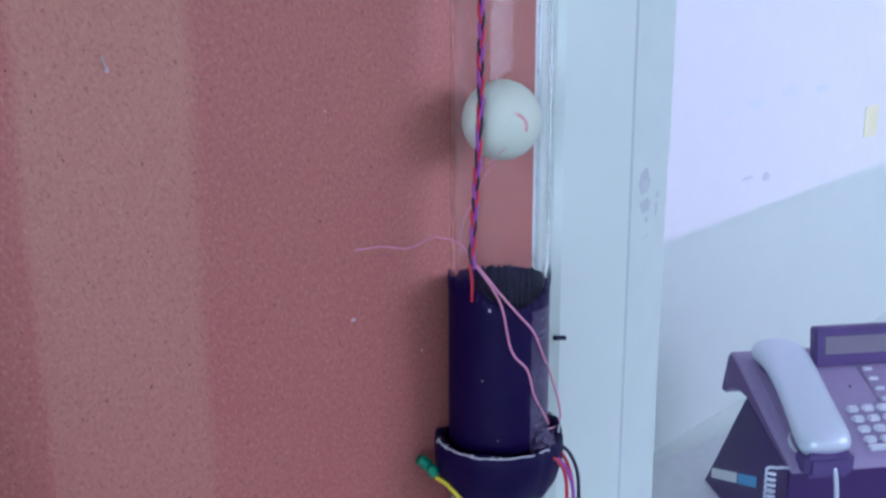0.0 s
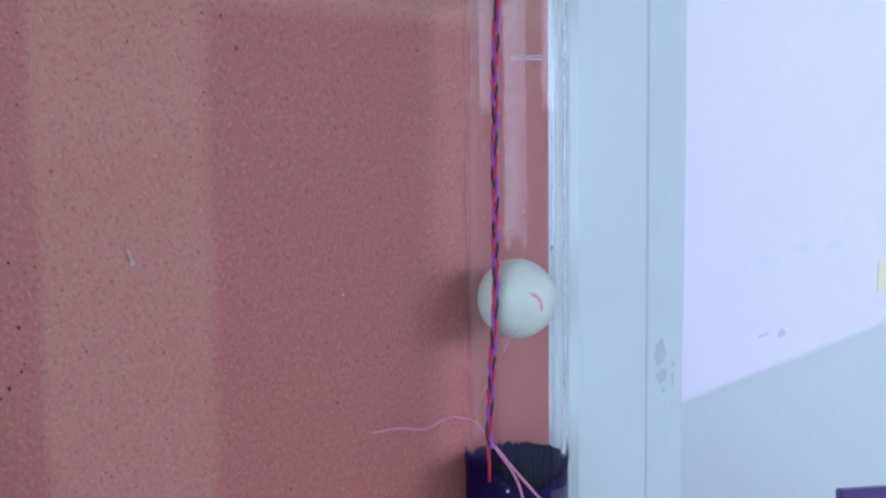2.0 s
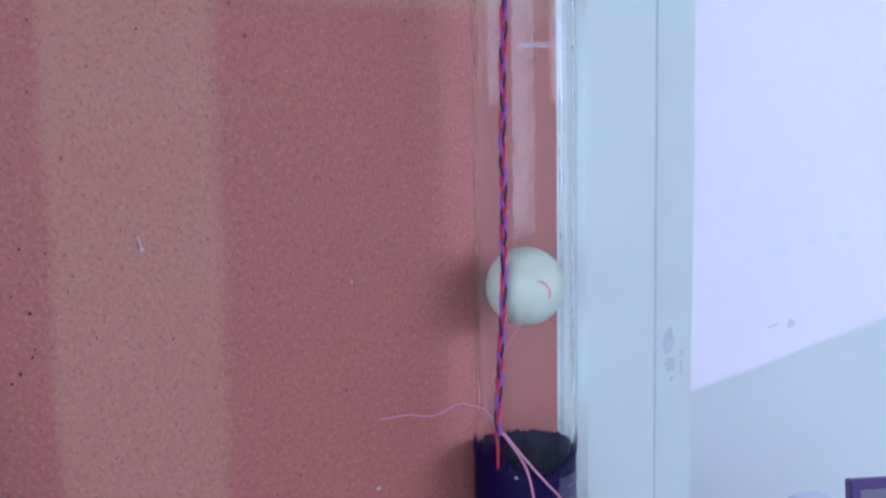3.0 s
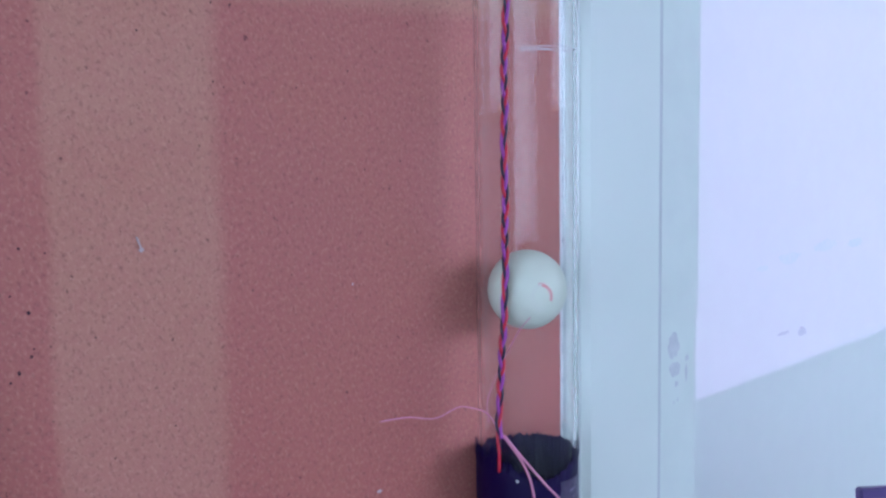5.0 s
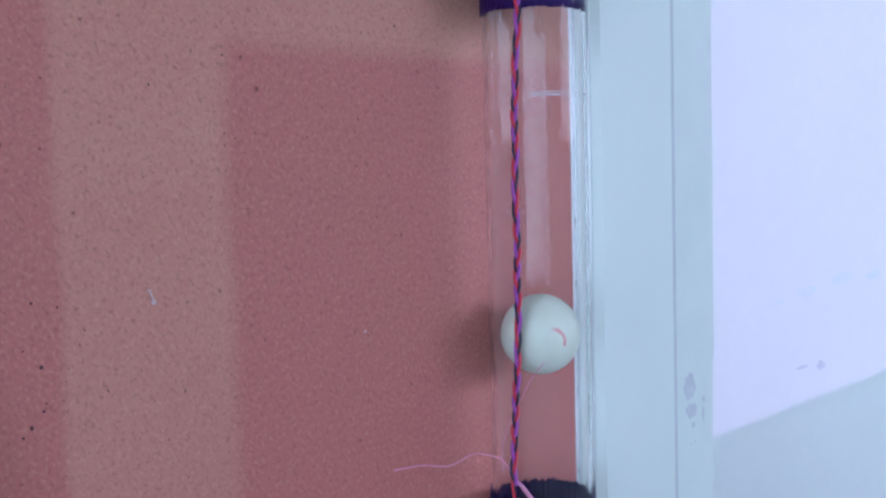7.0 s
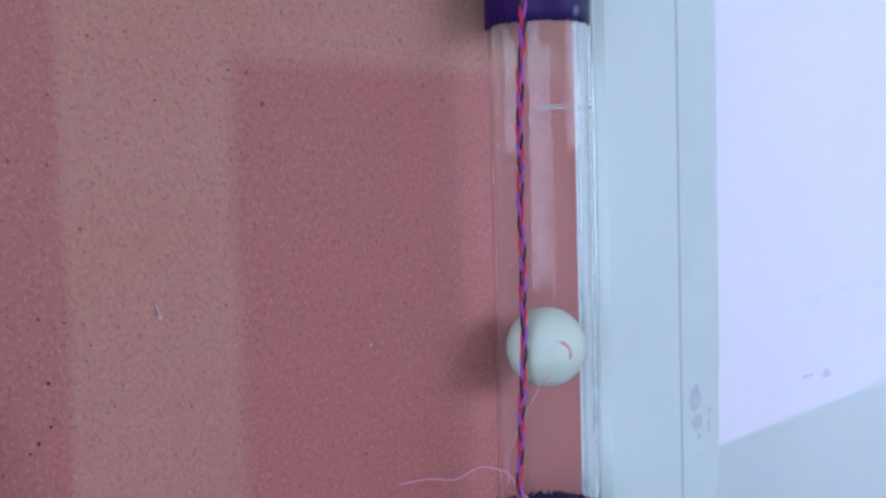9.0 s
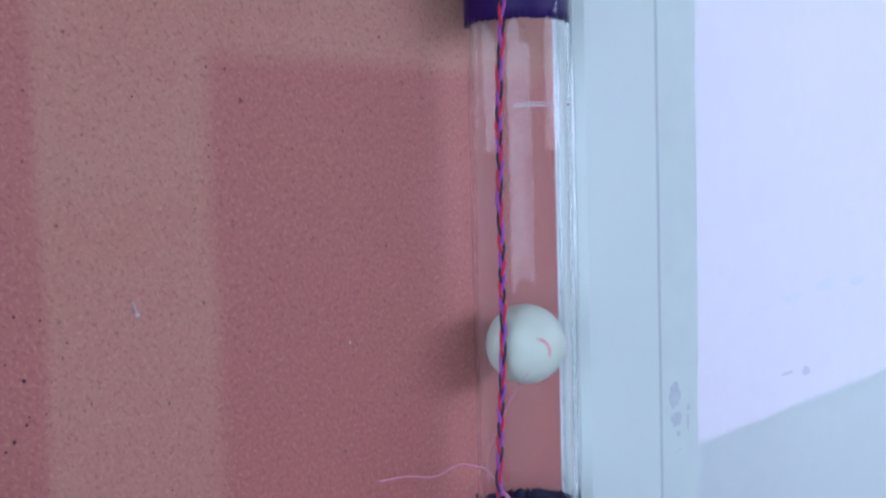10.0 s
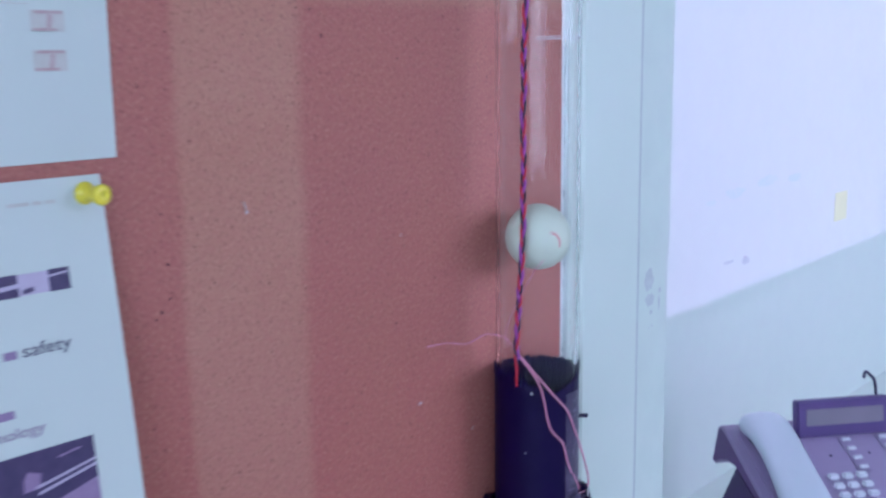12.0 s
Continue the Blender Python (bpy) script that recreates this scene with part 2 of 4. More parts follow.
def prism(points, axis, lo, hi, bevel=0.0):
    """A closed outline pushed along an axis (0, 1 or 2)."""
    b = bmesh.new()
    other = [k for k in range(3) if k != axis]
    rings = []
    for end in (lo, hi):
        ring = []
        for p in points:
            co = [0, 0, 0]
            co[other[0]], co[other[1]], co[axis] = p[0], p[1], end
            ring.append(b.verts.new(co))
        rings.append(ring)
    b.faces.new(rings[0])
    b.faces.new(rings[1])
    for i in range(len(points)):
        j = (i + 1) % len(points)
        b.faces.new((rings[0][i], rings[0][j], rings[1][j], rings[1][i]))
    bmesh.ops.recalc_face_normals(b, faces=b.faces)
    if bevel:
        bmesh.ops.bevel(b, geom=b.edges[:], offset=bevel, segments=2, affect="EDGES", clamp_overlap=True)
    return b


def revolve(profile, n=64, closed=True):
    """Turns a profile of (radius, height) about the z axis."""
    b = bmesh.new()
    rings = [[b.verts.new((r * math.cos(2 * math.pi * i / n), r * math.sin(2 * math.pi * i / n), z)) for i in range(n)] for r, z in profile]
    pairs = list(zip(rings, rings[1:])) + ([(rings[-1], rings[0])] if closed else [])
    for a, c in pairs:
        for i in range(n):
            j = (i + 1) % n
            b.faces.new((a[i], a[j], c[j], c[i]))
    return b


def smooth_path(points, steps=8):
    """A Catmull-Rom line through the points."""
    pts = [Vector(p) for p in points]
    pts = [2 * pts[0] - pts[1], *pts, 2 * pts[-1] - pts[-2]]
    out = []
    for a, b, c, d in zip(pts, pts[1:], pts[2:], pts[3:]):
        for k in range(steps):
            t = k / steps
            out.append(0.5 * (2 * b + (c - a) * t + (2 * a - 5 * b + 4 * c - d) * t * t + (3 * b - a - 3 * c + d) * t ** 3))
    out.append(pts[-2])
    return out


def wire(points, radius, sides=8):
    """A round wire along a line of points, closed at its ends."""
    b = bmesh.new()
    pts = [Vector(p) for p in points]
    rings, side = [], None
    for i, p in enumerate(pts):
        way = (pts[min(i + 1, len(pts) - 1)] - pts[max(i - 1, 0)]).normalized()
        side = (side - way * side.dot(way)).normalized() if side else way.orthogonal().normalized()
        up = way.cross(side)
        rings.append([b.verts.new(p + radius * (math.cos(2 * math.pi * k / sides) * side + math.sin(2 * math.pi * k / sides) * up)) for k in range(sides)])
    for a, c in zip(rings, rings[1:]):
        for k in range(sides):
            b.faces.new((a[k], a[(k + 1) % sides], c[(k + 1) % sides], c[k]))
    b.faces.new(rings[0])
    b.faces.new(rings[-1])
    return b


def blob(cx, cz, w, h, seed, y, n=18):
    """A flat, uneven stain on an upright face."""
    b = bmesh.new()
    ring = []
    for i in range(n):
        a = 2 * math.pi * i / n
        k = 1 + 0.45 * noise.noise((2.2 * math.cos(a) + seed, 2.2 * math.sin(a), seed * 1.7))
        ring.append(b.verts.new((cx + 0.5 * w * k * math.cos(a), y, cz + 0.5 * h * k * math.sin(a))))
    b.faces.new(ring)
    return b


# ---------------------------------------------------------------- the room
X0, X1, Y0, Y1, TOP, ZF = -3.4, 4.0, -3.2, 0.392, 2.6, -0.14
CORNER = 0.2018                     # where the pillar with the board ends
structure = lambda ob, label, cat: tagged(ob, label, cat, kind="structure")
structure(part("floor", box((X0, Y0, ZF - 0.05), (X1, Y1, ZF)), FLOOR), "pale lino office floor", "floor")
structure(part("ceiling", box((X0, Y0 - 0.2, TOP), (X1, Y1 + 0.2, TOP + 0.1)), CEILING), "plain white painted ceiling", "ceiling")
structure(part("wall_north", box((X0 - 0.2, Y1, ZF - 0.05), (X1 + 0.2, Y1 + 0.2, TOP)), WALL), "white painted wall above the desk with a bright patch of sun", "wall")
# opening added for the unseen west window behind the fill lamp
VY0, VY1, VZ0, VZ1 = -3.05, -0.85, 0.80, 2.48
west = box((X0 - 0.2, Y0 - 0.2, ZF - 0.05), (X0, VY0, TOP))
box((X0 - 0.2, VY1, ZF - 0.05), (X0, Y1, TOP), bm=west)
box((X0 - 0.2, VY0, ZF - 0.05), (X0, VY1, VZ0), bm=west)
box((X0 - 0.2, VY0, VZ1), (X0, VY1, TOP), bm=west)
structure(part("wall_west", west, WALL), "unseen side wall with an added window opening", "wall")
structure(part("wall_east", box((X1, Y0 - 0.2, ZF - 0.05), (X1 + 0.2, Y1, TOP)), WALL), "plain white painted side wall", "wall")
structure(part("wall_pillar", box((X0, 0.008, ZF), (CORNER - 0.004, Y1, TOP)), WALL), "white wall projection that carries the pinboard", "wall")
WX0, WX1, WZ0, WZ1 = 0.66, 3.50, 1.370, 2.47
south = box((X0, Y0 - 0.2, ZF - 0.05), (WX0, Y0, TOP))
box((WX1, Y0 - 0.2, ZF - 0.05), (X1, Y0, TOP), bm=south)
box((WX0, Y0 - 0.2, ZF - 0.05), (WX1, Y0, WZ0), bm=south)
box((WX0, Y0 - 0.2, WZ1), (WX1, Y0, TOP), bm=south)
structure(part("wall_south", south, WALL), "white wall with a wide window opening", "wall")

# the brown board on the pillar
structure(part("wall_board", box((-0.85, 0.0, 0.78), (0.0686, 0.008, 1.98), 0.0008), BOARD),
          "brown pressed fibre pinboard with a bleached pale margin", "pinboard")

# white trim beside the board: a chamfered inner strip, a flat casing and a second flat beyond a grey joint
casing = prism([(0.0785, 0.008), (0.0785, -0.0002), (0.0850, -0.0045), (0.1549, -0.0045), (0.1549, 0.008)], 2, ZF, TOP)
trim = structure(part("trim", casing, TRIM), "white painted wooden corner casing with a joint in shade grey and grey smudges", "trim")
strip = prism([(0.1588, ZF), (CORNER, ZF), (CORNER, 1.1700), (CORNER + 0.0006, 1.1735), (CORNER + 0.0016, 1.1745), (CORNER + 0.0022, TOP), (0.1588, TOP)], 1, -0.0035, 0.0085, 0.0009)
strip = part("corner_strip", strip, STRIP, trim)
# white strip given an added half-round, glossy shape to draw a highlight
bead = prism([(0.0690 + 0.0028 * (1 - math.cos(math.pi * k / 10)), 0.0060 - 0.0062 * math.sin(math.pi * k / 10)) for k in range(11)] + [(0.0746, 0.0082), (0.0690, 0.0082)], 2, ZF, TOP)
part("bead", bead, BEAD, trim, "white strip with dirt specks, rounded and glossed for a highlight", smooth=False)
for k in range(60):
    z = 1.02 + 0.0068 * k + 0.004 * math.sin(k * 2.7)
    part("dirt_speck", blob(0.0722 + 0.0005 * math.sin(k * 1.9), z, 0.0020 + 0.0007 * math.sin(k * 3.3), 0.0022 + 0.0012 * math.cos(k * 5.1), k * 0.37, -0.00035, 8), DIRT if k % 3 else SMUDGE, trim)
# nearly flush; the groove's shade is put into this grey
part("joint", box((0.1547, -0.0037, ZF), (0.1590, 0.008, TOP)), GROOVE, trim)
# added lip; its gloss imitates the bright line along the tube's edge
part("glint_lip", prism([(0.0748, 0.0080), (0.0748, 0.0004), (0.0751, 0.0002), (0.0767, -0.0022), (0.0782, -0.0022), (0.0784, 0.0080)], 2, ZF, TOP), LIP, trim, "added glossy lip standing for the bright line along the tube")


# ---------------------------------------------------------------- the tube
AX, AY = 0.0, -0.0275
TUBE_R, TAPE_R, BALL_Z = 0.0255, 0.0259, 1.2168
here = Matrix.Translation((AX, AY, 0))
tube = part("clear_tube", revolve([(TUBE_R, z) for z in (1.055, 1.0551, 1.0553, 1.2, 1.4397, 1.4399, 1.44)] + [(TUBE_R - 0.0022, z) for z in (1.44, 1.4399, 1.4397, 1.2, 1.0553, 1.0551, 1.055)], 128), CLEAR, smooth=True)
tube.matrix_world = Matrix.Translation((AX + 0.0004, AY - 0.0004, 0))
tube.visible_shadow = False
tagged(tube, "clear acrylic tube standing upright against the brown board", "tube")


def sleeve(low_z, z1, r, fringe_low, fringe_high, n=160, dip=0.0, slant=0.0):
    """A wound tape sleeve: uneven, with torn edges where asked."""
    b = bmesh.new()
    rings = []
    levels = 14
    for k in range(levels + 1):
        ring = []
        for i in range(n):
            a = 2 * math.pi * i / n
            z0 = low_z + slant * max(0.0, math.cos(a - radians(40)))
            off = (math.degrees(a) - 242.0) / 34.0
            z = z0 + (z1 - dip * math.exp(-off * off) - z0) * k / levels
            if k == levels:
                z += fringe_high * noise.noise((60 * math.cos(a), 60 * math.sin(a), 3.0)) + 0.4 * fringe_high * noise.noise((9 * math.cos(a), 9 * math.sin(a), 1.0))
            if k == 0:
                z += fringe_low * noise.noise((40 * math.cos(a), 40 * math.sin(a), 7.0))
            rr = r + 0.00022 * noise.noise((5 * math.cos(a), 5 * math.sin(a), 60 * z))
            ring.append(b.verts.new((rr * math.cos(a), rr * math.sin(a), z)))
        rings.append(ring)
    rings.append([b.verts.new((v.co.x * 0.972, v.co.y * 0.972, v.co.z)) for v in rings[-1]])
    rings.append([b.verts.new((v.co.x * 0.972, v.co.y * 0.972, v.co.z)) for v in rings[0]])
    rings.append(rings[0])
    for a, c in zip(rings, rings[1:]):
        for i in range(n):
            j = (i + 1) % n
            b.faces.new((a[i], a[j], c[j], c[i]))
    return b


upper = part("tape_sleeve", sleeve(1.3748, 1.452, TAPE_R, 0.0016, 0.0, 160, 0.0, 0.014), CAP_TAPE_LIT, smooth=True)
upper.matrix_world = here
tagged(upper, "black insulating tape wound round the tube's upper end", "tape")

def polar(r, az, z):
    return Vector((AX + r * math.cos(radians(az)), AY + r * math.sin(radians(az)), z))


# smudges on the corner strip, the black peg in the casing
for k, (x, z, w, h) in enumerate(((0.1740, 1.1580, 0.0125, 0.0160), (0.1750, 1.1425, 0.0120, 0.0095), (0.1775, 1.1325, 0.0050, 0.0035),
                                  (0.1898, 1.1474, 0.0040, 0.0046), (0.1890, 1.1380, 0.0026, 0.0120), (0.1790, 1.1215, 0.0022, 0.0022),
                                  (0.1745, 1.1205, 0.0018, 0.0018))):
    part("smudge", blob(x, z, w, h, k + 1.3, -0.00365), SMUDGE, strip)
peg = part("peg", wire([(0.0745, -0.0085, 1.0790), (0.0845, -0.0085, 1.0765)], 0.0014, 12), TAPE)
tagged(peg, "short black plastic peg sticking out of the white casing", "peg")

# pinholes, a fleck of torn staple and pale scratches in the board
hole_at = ((-0.1943, 1.3358, 1.0), (-0.0904, 1.3239, 0.9), (-0.2420, 1.2333, 1.3), (-0.2350, 1.2543, 0.8), (-0.2445, 1.2567, 1.0), (-0.2468, 1.2120, 1.5),
           (-0.2420, 1.2173, 1.2), (-0.2500, 1.2090, 1.0), (-0.2171, 1.2207, 0.8), (-0.1970, 1.3747, 0.8), (-0.1613, 1.3174, 0.8), (-0.1610, 1.3489, 1.0),
           (-0.2409, 1.2200, 0.8), (-0.2485, 1.2400, 0.8), (-0.2050, 1.2600, 0.6), (-0.0700, 1.2700, 0.6), (-0.1250, 1.2350, 0.6), (-0.1850, 1.1800, 0.7))
board = bpy.data.objects["wall_board"]
HOLE = material("pinhole", (0.05, 0.018, 0.025), 0.9, scale=300)
FLECK = material("torn_pale_fibre", (0.55, 0.43, 0.43), 0.6, scale=300)
for k, (x, z, s) in enumerate(hole_at):
    part("pinhole", blob(x, z, 0.0010 * s, 0.0011 * s, k * 0.7, -0.00012, 10), HOLE, board)
part("staple_leg", wire([(-0.1985, -0.0004, 1.2572), (-0.1976, -0.0009, 1.2545), (-0.1967, -0.0006, 1.2520)], 0.00035, 6), FLECK, board, "bright torn staple end")
part("fleck", blob(-0.1966, 1.2520, 0.0022, 0.0016, 4.0, -0.0002), FLECK, board)
part("fleck", blob(-0.0769, 1.1252, 0.0030, 0.0016, 5.0, -0.0002), FLECK, board)
part("fleck", blob(-0.0296, 1.0970, 0.0016, 0.0016, 6.0, -0.0002), FLECK, board)
part("fleck", blob(-0.0905, 1.2270, 0.0010, 0.0014, 6.6, -0.0002), FLECK, board)

# fine rings scratched into the tube
for k, (z, a0, a1) in enumerate(((1.3350, -146, -50), (1.3333, -146, -78), (1.3340, -146, -104))):
    part("scratch", wire([(TUBE_R * math.cos(radians(a0 + (a1 - a0) * i / 24)), TUBE_R * math.sin(radians(a0 + (a1 - a0) * i / 24)), z + 0.0004 * math.sin(i / 6)) for i in range(25)], 0.00024, 5),
         GLUE, tube, "white scratched ring")

# ---------------------------------------------------------------- the taped base
base = thing("tube_base", "black taped tube base with a flared collar and crusts of glue", "base", here)
part("sleeve", sleeve(1.048, 1.1350, TAPE_R + 0.0002, 0.0, 0.0028, 160, 0.0095), TAPE, base, smooth=True)
collar = revolve([(0.0262, 1.0460), (0.0290, 1.0485), (0.0325, 1.0500), (0.0340, 1.0490), (0.0347, 1.0440), (0.0343, 1.0360), (0.0315, 1.0250), (0.0270, 1.0180), (0.0200, 1.0150), (0.0200, 1.0300), (0.0262, 1.0300)], 72)
part("hub", revolve([(0.0001, 1.0180), (0.0240, 1.0180), (0.0250, 1.0160), (0.0250, 0.9720), (0.0235, 0.9700), (0.0001, 0.9700)], 48), PAPER, base, "pale plastic hub under the collar", smooth=False)
for v in collar.verts:
    if v.co.z > 1.012 and v.co.xy.length > 0.027:
        a = math.atan2(v.co.y, v.co.x)
        v.co.z += 0.0022 * noise.noise((3 * math.cos(a), 3 * math.sin(a), 2.0)) + (0.0045 * max(0.0, math.cos(a - radians(-35))) ** 6)
        v.co.x *= 1 + 0.05 * noise.noise((4 * math.cos(a), 4 * math.sin(a), 30 * v.co.z))
        v.co.y *= 1 + 0.05 * noise.noise((4 * math.cos(a), 4 * math.sin(a), 30 * v.co.z + 5))
part("collar", collar, TAPE, base, smooth=True)
rim = []
for i in range(70):
    a = radians(150 + i * 1.75)
    r = 0.0338 + 0.0008 * noise.noise((9 * math.cos(a), 9 * math.sin(a), 0.3))
    rim.append((r * math.cos(a), r * math.sin(a), 1.0497 + 0.0012 * noise.noise((5 * math.cos(a), 5 * math.sin(a), 4.0))))
part("glue_gloss_line", wire(rim, 0.00045, 6), GLUE, base, "pale crust of hot glue")
for k, az in enumerate((152, 157, 163, 168, 198, 215, 222)):
    c = Vector((0.0335 * math.cos(radians(az)), 0.0335 * math.sin(radians(az)), 1.0498))
    d = Vector((0.9, 0.3 * math.sin(k), 0.6 * math.cos(2.3 * k))) * 0.0016
    part("glue_thread", wire([c - d, c + d * 0.2 + Vector((0, 0, 0.0006)), c + d], 0.0003, 6), GLUE, base)


def cylinder_patch(r, a0, a1, z0, z1, n=14, m=20, ruffle=0.0004):
    b = bmesh.new()
    grid = [[None] * (n + 1) for _ in range(m + 1)]
    for j in range(m + 1):
        for i in range(n + 1):
            a, z = a0 + (a1 - a0) * i / n, z0 + (z1 - z0) * j / m
            edge = 0.003 * noise.noise((j * 0.7, 2.0, 1.0)) * 60 if i in (0, n) else 0
            rr = r + ruffle * (0.5 + noise.noise((i * 0.6, j * 0.9, 4.0)))
            grid[j][i] = b.verts.new((rr * math.cos(radians(a + edge * 10)), rr * math.sin(radians(a + edge * 10)), z))
    for j in range(m):
        for i in range(n):
            b.faces.new((grid[j][i], grid[j][i + 1], grid[j + 1][i + 1], grid[j + 1][i]))
    return b


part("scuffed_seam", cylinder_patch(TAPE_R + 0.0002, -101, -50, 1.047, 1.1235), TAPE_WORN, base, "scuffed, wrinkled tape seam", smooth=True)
rng = random.Random(5)
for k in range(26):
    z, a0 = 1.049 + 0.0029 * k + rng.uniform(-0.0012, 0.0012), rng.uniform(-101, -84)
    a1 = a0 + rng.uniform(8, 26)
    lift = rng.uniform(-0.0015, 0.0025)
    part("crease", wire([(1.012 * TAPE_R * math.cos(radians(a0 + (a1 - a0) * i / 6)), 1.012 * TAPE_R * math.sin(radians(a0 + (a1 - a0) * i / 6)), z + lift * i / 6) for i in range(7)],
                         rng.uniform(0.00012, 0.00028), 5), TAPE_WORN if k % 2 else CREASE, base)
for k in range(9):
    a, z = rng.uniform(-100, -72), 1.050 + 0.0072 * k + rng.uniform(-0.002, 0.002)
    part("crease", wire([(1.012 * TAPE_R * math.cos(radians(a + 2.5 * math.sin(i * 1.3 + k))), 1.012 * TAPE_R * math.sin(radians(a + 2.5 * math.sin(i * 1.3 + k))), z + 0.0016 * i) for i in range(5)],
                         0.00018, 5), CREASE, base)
crumple = bmesh.new()
bmesh.ops.create_icosphere(crumple, subdivisions=3, radius=1.0)
for v in crumple.verts:
    k = 1 + 0.55 * noise.noise(v.co * 2.3) + 0.25 * noise.noise(v.co * 5.1)
    v.co = Vector((0.0035 + 0.0060 * v.co.x * k, -0.0292 + 0.0038 * v.co.y * k, 1.0515 + 0.0065 * v.co.z * k))
part("crumpled_end", crumple, TAPE_WORN, base, "crumpled shiny tape end at the collar")
# gloss on the collar's inner right side, drawn as a pale arc
part("glue_gloss_line", wire([(0.0325 * math.cos(radians(a)), 0.0325 * math.sin(radians(a)), 1.0530 + 0.0012 * math.sin(a * 0.2)) for a in range(-62, 10, 4)], 0.0007, 6), GLUE, base)
for a, z, w in ((-150, 1.1255, 0.0016), (-158, 1.0880, 0.0009), (-140, 1.0560, 0.0008)):
    drop = bmesh.new()
    bmesh.ops.create_icosphere(drop, subdivisions=2, radius=w * 0.55)
    for v in drop.verts:
        v.co = v.co * (1 + 0.4 * noise.noise(v.co * 900)) + Vector((TAPE_R * math.cos(radians(a)), TAPE_R * math.sin(radians(a)), z))
    part("glue_drop", drop, GLUE, base)
# torn ends of tape standing up along the upper rim
for k in range(64):
    a = rng.uniform(128, 200) if k % 3 else rng.uniform(-82, -30)
    z, w, h = 1.1335 + rng.uniform(-0.001, 0.001), rng.uniform(0.6, 2.0), rng.uniform(0.002, 0.0095)
    r = TAPE_R * rng.uniform(0.998, 1.03)
    b = bmesh.new()
    lean = rng.uniform(-3, 3)
    pts = [(a - w, z - 0.002), (a + w, z - 0.002), (a + w * 0.5 + lean, z + h * 0.7), (a + lean, z + h), (a - w * 0.4 + lean, z + h * 0.6)]
    outer = [b.verts.new((r * math.cos(radians(p)), r * math.sin(radians(p)), q)) for p, q in pts]
    inner = [b.verts.new(((r - 0.0002) * math.cos(radians(p)), (r - 0.0002) * math.sin(radians(p)), q)) for p, q in pts]
    b.faces.new(outer)
    b.faces.new(inner[::-1])
    for i in range(5):
        b.faces.new((outer[i], outer[(i + 1) % 5], inner[(i + 1) % 5], inner[i]))
    part("torn_tape", b, TAPE, base)

# ---------------------------------------------------------------- the ball
ball = bmesh.new()
bmesh.ops.create_uvsphere(ball, u_segments=64, v_segments=40, radius=0.0200)
ball = part("table_tennis_ball", ball, BALL, smooth=True)
ball.matrix_world = Matrix.Translation((0.0005, -0.0280, BALL_Z))
tagged(ball, "off-white table tennis ball with faded red print inside the tube", "ball")
# the print: a local frame on the sphere, x across, y up
out_way = Vector((-0.50, -0.85, -0.02)).normalized()
right_way = Vector((0, 0, 1)).cross(out_way).normalized() * 1.0
up_way = out_way.cross(right_way)


def on_ball(u, v, r=0.02008):
    return (out_way + u * right_way + v * up_way).normalized() * r


def ball_print(name, line, width, mat, label=""):
    b = bmesh.new()
    pts = [Vector((p.x, p.y)) for p in smooth_path([(u, v, 0) for u, v in line], 6)]
    left, right = [], []
    for i, p in enumerate(pts):
        d = (pts[min(i + 1, len(pts) - 1)] - pts[max(i - 1, 0)]).normalized()
        nrm = Vector((-d.y, d.x)) * width * (0.5 if i in (0, len(pts) - 1) else 1)
        left.append(b.verts.new(on_ball(*(p + nrm))))
        right.append(b.verts.new(on_ball(*(p - nrm))))
    for i in range(len(pts) - 1):
        b.faces.new((left[i], left[i + 1], right[i + 1], right[i]))
    part(name, b, mat, ball, label)


FADED_INK = material("faint_grey_ink", (0.45, 0.46, 0.40), 0.5, second=(0.56, 0.58, 0.47), scale=260, amount=1.0)
PALE_RED = material("faded_red_ink", (0.52, 0.17, 0.17), 0.5, second=(0.56, 0.36, 0.31), scale=350, amount=0.8)
ball_print("red_print", [(-0.06, 0.30), (0.14, 0.22), (0.27, 0.04), (0.29, -0.18)], 0.045, PALE_RED, "faded red printed stroke")
ball_print("grey_print", [(0.13 + 0.34 * math.cos(a / 10 * math.pi), -0.06 + 0.36 * math.sin(a / 10 * math.pi)) for a in range(6, 17)], 0.030, FADED_INK)
ball_print("grey_print", [(-0.62 + 0.10 * math.cos(a), 0.04 + 0.16 * math.sin(a)) for a in (0.4, 1.2, 2.0, 2.8, 3.6)], 0.022, FADED_INK)

